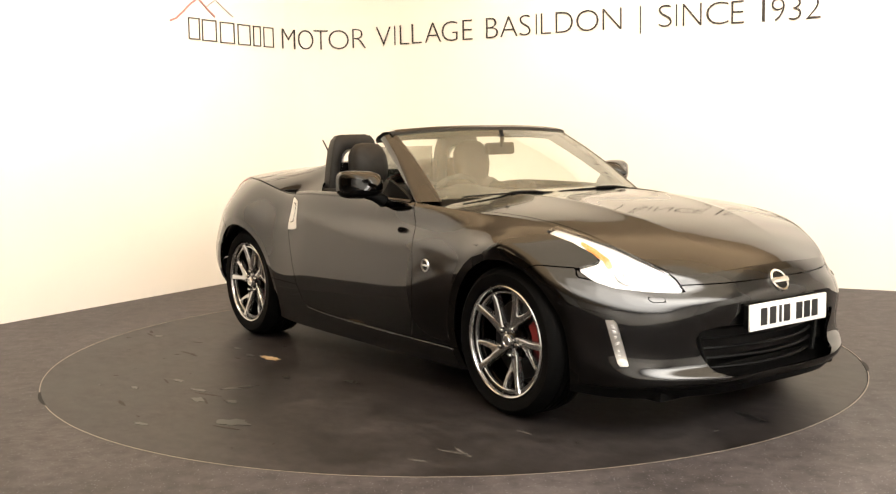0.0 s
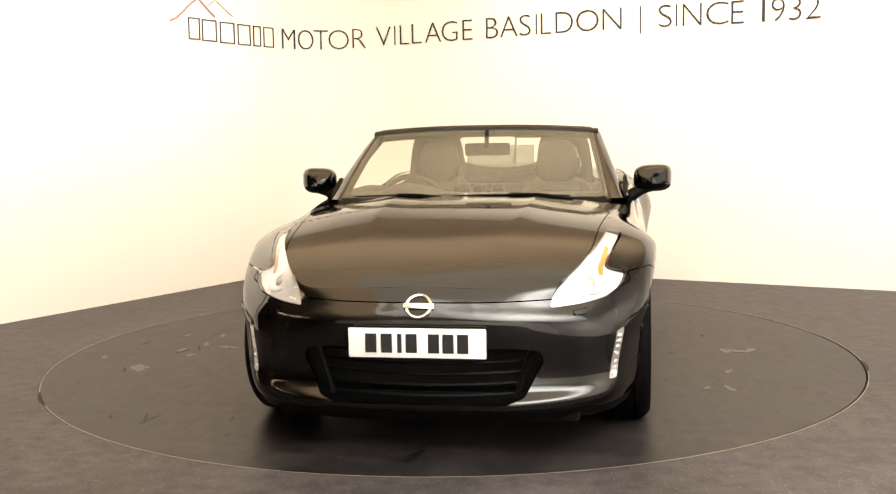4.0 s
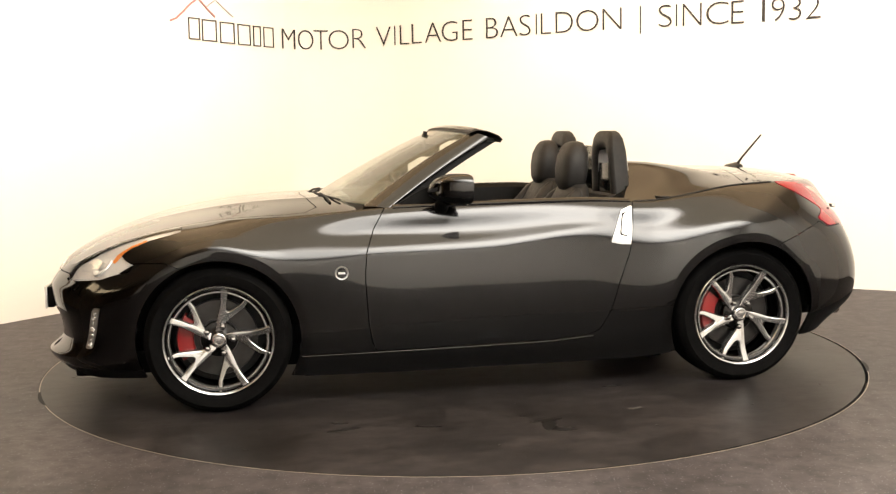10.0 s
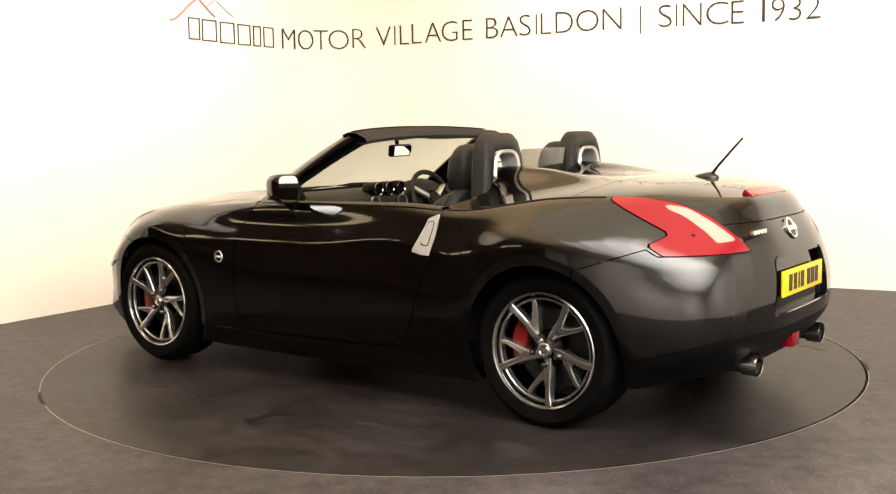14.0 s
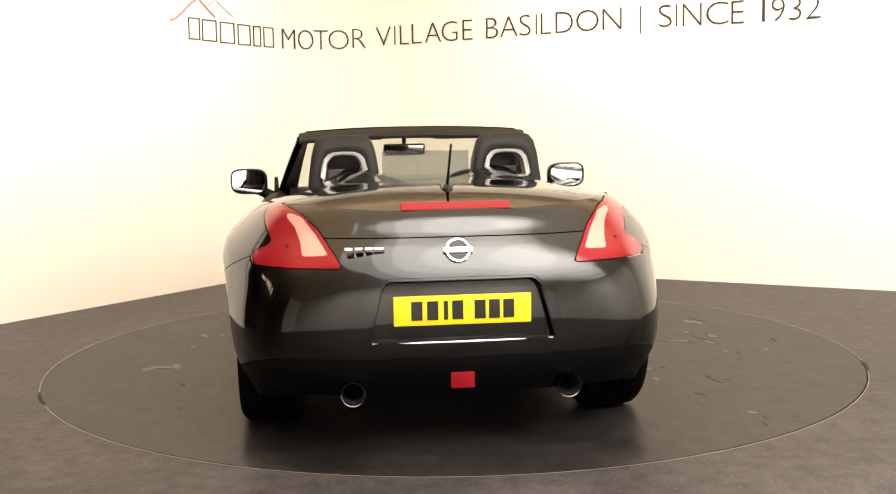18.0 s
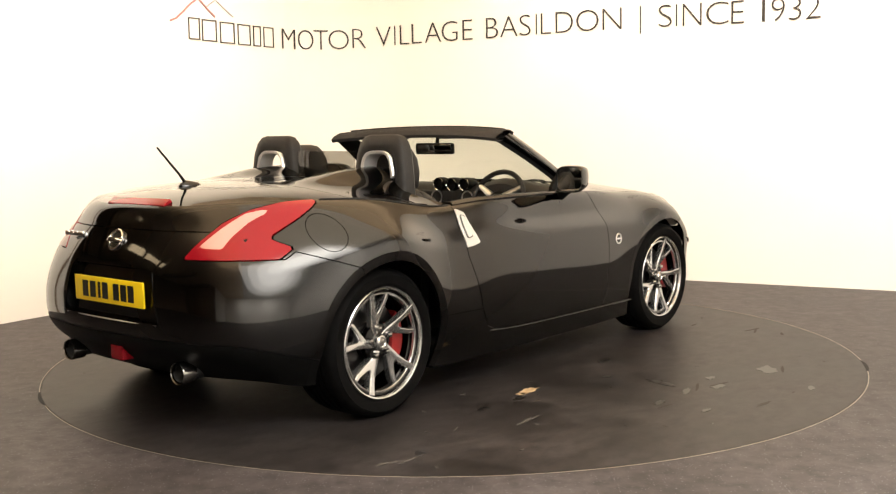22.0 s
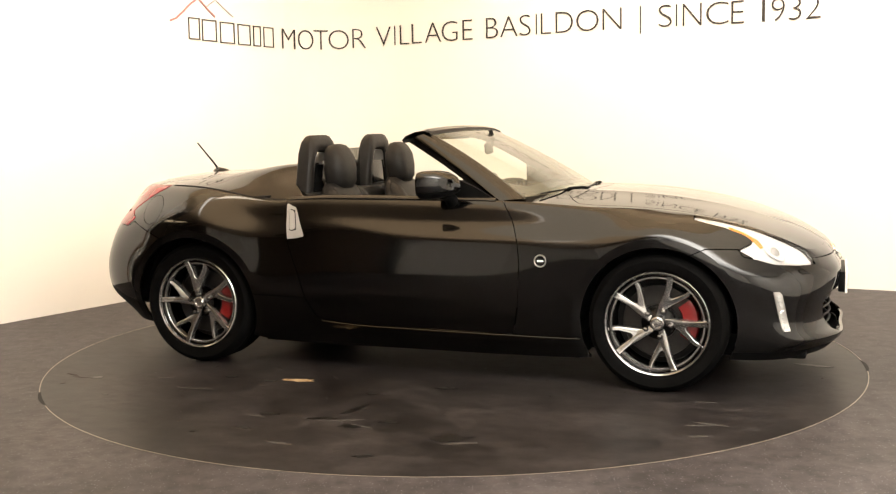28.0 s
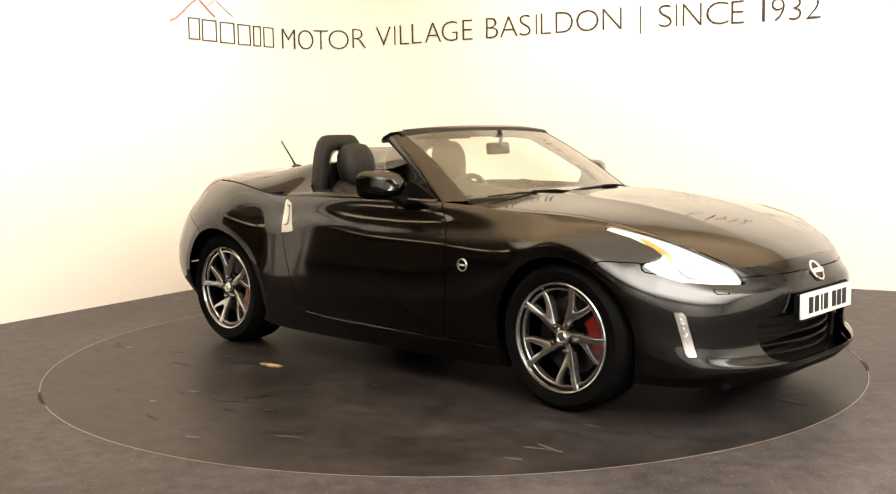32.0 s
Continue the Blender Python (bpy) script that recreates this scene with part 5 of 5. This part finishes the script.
BASE_S, BASE_Z = (5.85, 6.4, 7.0, 7.6, 8.0, 8.9, 10.2, 11.3, 11.9), (2.045, 2.031, 2.029, 2.041, 2.062, 2.076, 2.088, 2.077, 2.076)
sign = new("wall_sign")
sign.location = (0, 0, 0)
tagged(sign, "long line of thin dark capital letters fixed along the white wall", "sign")


RUN_SHIFT = -2.65  # the run is counted from where the left wall ends


def on_wall(pts, s0, z0):
    """Points (along, up, out) bent onto the wall."""
    made = []
    for a, u, o in pts:
        p, d, n = wall_place(s0 + a + RUN_SHIFT)
        q = p + n * (0.003 + o)
        made.append((q.x, q.y, z0 + u))
    return made


def stroke(pts, width, mat, name, label=""):
    """A thin flat bar along (along, height) points on the wall."""
    p = np.array(pts, float)
    rows = []
    for i in range(len(p)):
        d = p[min(i + 1, len(p) - 1)] - p[max(i - 1, 0)]
        d /= np.linalg.norm(d)
        k = np.array([-d[1], d[0]]) * width / 2
        rows.append([(*(p[i] - k), 0.0), (*(p[i] - k), 0.006), (*(p[i] + k), 0.006), (*(p[i] + k), 0.0)])
    sh = grid_sheet(np.array(rows))
    sh.v = np.array(on_wall(sh.v, 0, 0))
    return part(name, sh, mat, sign, label, smooth=False)


for ch, s0, s1 in WORDS:
    z = float(smooth_curve((s0 + s1) / 2, BASE_S, BASE_Z))
    if ch in "I|":
        lo, hi = (-0.05, 0.180) if ch == "|" else (0.0, 0.176)
        stroke([((s0 + s1) / 2, z + lo), ((s0 + s1) / 2, z + hi)], 0.010, LETTER, "letter")
        continue
    cu = bpy.data.curves.new("letter", "FONT")
    cu.body, cu.size, cu.extrude, cu.offset, cu.resolution_u = ch, 0.255, 0.003, -0.0056, 4
    tmp = bpy.data.objects.new("letter", cu)
    me = bpy.data.meshes.new_from_object(tmp)
    bpy.data.objects.remove(tmp)
    c = np.array([v.co[:] for v in me.vertices])
    lo, hi = c.min(0), c.max(0)
    c[:, 0] = s0 + (c[:, 0] - lo[0]) * (s1 - s0) / (hi[0] - lo[0])
    c[:, 1] = z + (c[:, 1] - lo[1]) * 0.176 / (hi[1] - lo[1])
    c[:, 2] += 0.004
    for v, q in zip(me.vertices, on_wall(c, 0, 0)):
        v.co = q
    me.materials.append(LETTER)
    ob = new("letter", me)
    ob.parent = sign
for _, s0, s1 in NAME:
    z = float(smooth_curve((s0 + s1) / 2, BASE_S, BASE_Z))
    w = 0.009
    for a in (s0 + w / 2, s1 - w / 2):
        stroke([(a, z), (a, z + 0.176)], w, LETTER, "letter_bar")
    for b in (z + w / 2, z + 0.176 - w / 2):
        stroke([(s0 + w, b), (s1 - w, b)], w, LETTER, "letter_bar")
stroke([(5.652, 2.176), (5.72, 2.20), (5.802, 2.26), (5.88, 2.325), (5.958, 2.374), (6.0, 2.355), (6.056, 2.309), (6.15, 2.242)], 0.014, SIGNRED, "roof_stroke", "thin red roof-shaped stroke")
stroke([(6.063, 2.319), (6.10, 2.345), (6.165, 2.383), (6.254, 2.326), (6.365, 2.259)], 0.009, SIGNGREY, "roof_stroke", "thin grey roof-shaped stroke")

# ---- marks on the turntable ----
rng = random.Random(7)


def mark(name, x, y, length, width, turn, mat, label="", rough=0.35, h=0.0012):
    """A thin irregular patch lying on the turntable."""
    n = 22
    pts = []
    for k in range(n):
        a = 2 * math.pi * k / n
        r = 1 + rng.uniform(-rough, rough)
        u, v = math.cos(a) * length / 2 * r, math.sin(a) * width / 2 * r
        c, s = math.cos(turn), math.sin(turn)
        pts.append((x + u * c - v * s, y + u * s + v * c))
    bm = slab(pts, h, "xy", 0.0002)
    bmesh.ops.triangulate(bm, faces=[f for f in bm.faces if len(f.verts) > 4])
    return part(name, bm, mat, table, label, smooth=False)


mark("stain", -0.513, -0.902, 0.16, 0.06, 0.12, STAIN, "dried ochre stain")
mark("stain", -0.575, -0.915, 0.07, 0.035, -0.3, STAIN, "dried ochre stain")
for x, y, l, w in ((0.01, -1.35, 0.05, 0.16), (-0.07, -1.53, 0.14, 0.03), (0.10, -1.61, 0.10, 0.05), (-0.34, -1.53, 0.10, 0.035), (0.25, -1.50, 0.09, 0.04), (0.60, -1.65, 0.15, 0.10), (-0.90, -0.93, 0.06, 0.03),
                   (-0.66, -0.96, 0.09, 0.03), (-1.59, -1.15, 0.06, 0.04), (-0.33, -1.76, 0.07, 0.03), (0.35, -1.98, 0.08, 0.03), (0.28, -0.85, 0.10, 0.04), (-0.03, -1.06, 0.06, 0.03),
                   (-0.11, 1.55, 0.15, 0.05), (-0.16, 1.70, 0.10, 0.06), (-0.61, 1.03, 0.08, 0.03), (1.97, 0.16, 0.20, 0.05), (-0.12, 1.63, 0.06, 0.14), (0.76, 1.49, 0.12, 0.04), (0.77, 1.38, 0.07, 0.03), (0.40, 1.52, 0.10, 0.03)):
    mark("scuff", x, y, l, w, rng.uniform(-0.4, 0.4), OIL, "dark rubber scuff")
for x, y, l, w in ((1.53, -0.76, 0.08, 0.012), (1.56, -1.16, 0.16, 0.014), (1.56, -1.33, 0.07, 0.02), (-0.75, -0.69, 0.03, 0.02), (-0.07, -1.92, 0.12, 0.02), (0.65, -1.71, 0.15, 0.016), (0.04, -1.53, 0.17, 0.014),
                   (0.03, -1.34, 0.10, 0.01), (0.15, -1.59, 0.12, 0.012), (-1.23, -1.04, 0.08, 0.01), (-1.68, -1.17, 0.09, 0.014), (1.59, -1.13, 0.15, 0.014), (-0.37, -1.58, 0.10, 0.01), (-0.64, -1.05, 0.05, 0.01), (-0.88, -1.21, 0.06, 0.01),
                   (-1.76, -1.13, 0.10, 0.02), (-0.96, -1.21, 0.14, 0.016), (0.29, -0.84, 0.05, 0.012), (-0.56, 1.46, 0.03, 0.02), (-0.59, 1.45, 0.03, 0.015)):
    mark("scratch", x, y, l, w, rng.uniform(-0.5, 0.5), SCUFF, "pale scratch", 0.2)
for k in range(60):
    a, r = rng.uniform(0, 2 * math.pi), 2.15 * math.sqrt(rng.uniform(0.05, 1))
    mark("speck", r * math.cos(a), r * math.sin(a), rng.uniform(0.008, 0.03), rng.uniform(0.005, 0.012), rng.uniform(0, 3), SCUFF if rng.random() < 0.6 else OIL, "", 0.3)


# ---- moving things ----
def motions():
    walk(table, [(t, pose(0, 0, 0, 0, 0, a)) for t, a in TURN])
    walk(car, [(t, pose(0, 0, 0, 0, 0, a) @ pose(OFF_X, OFF_Y, 0)) for t, a in TURN])


motions()
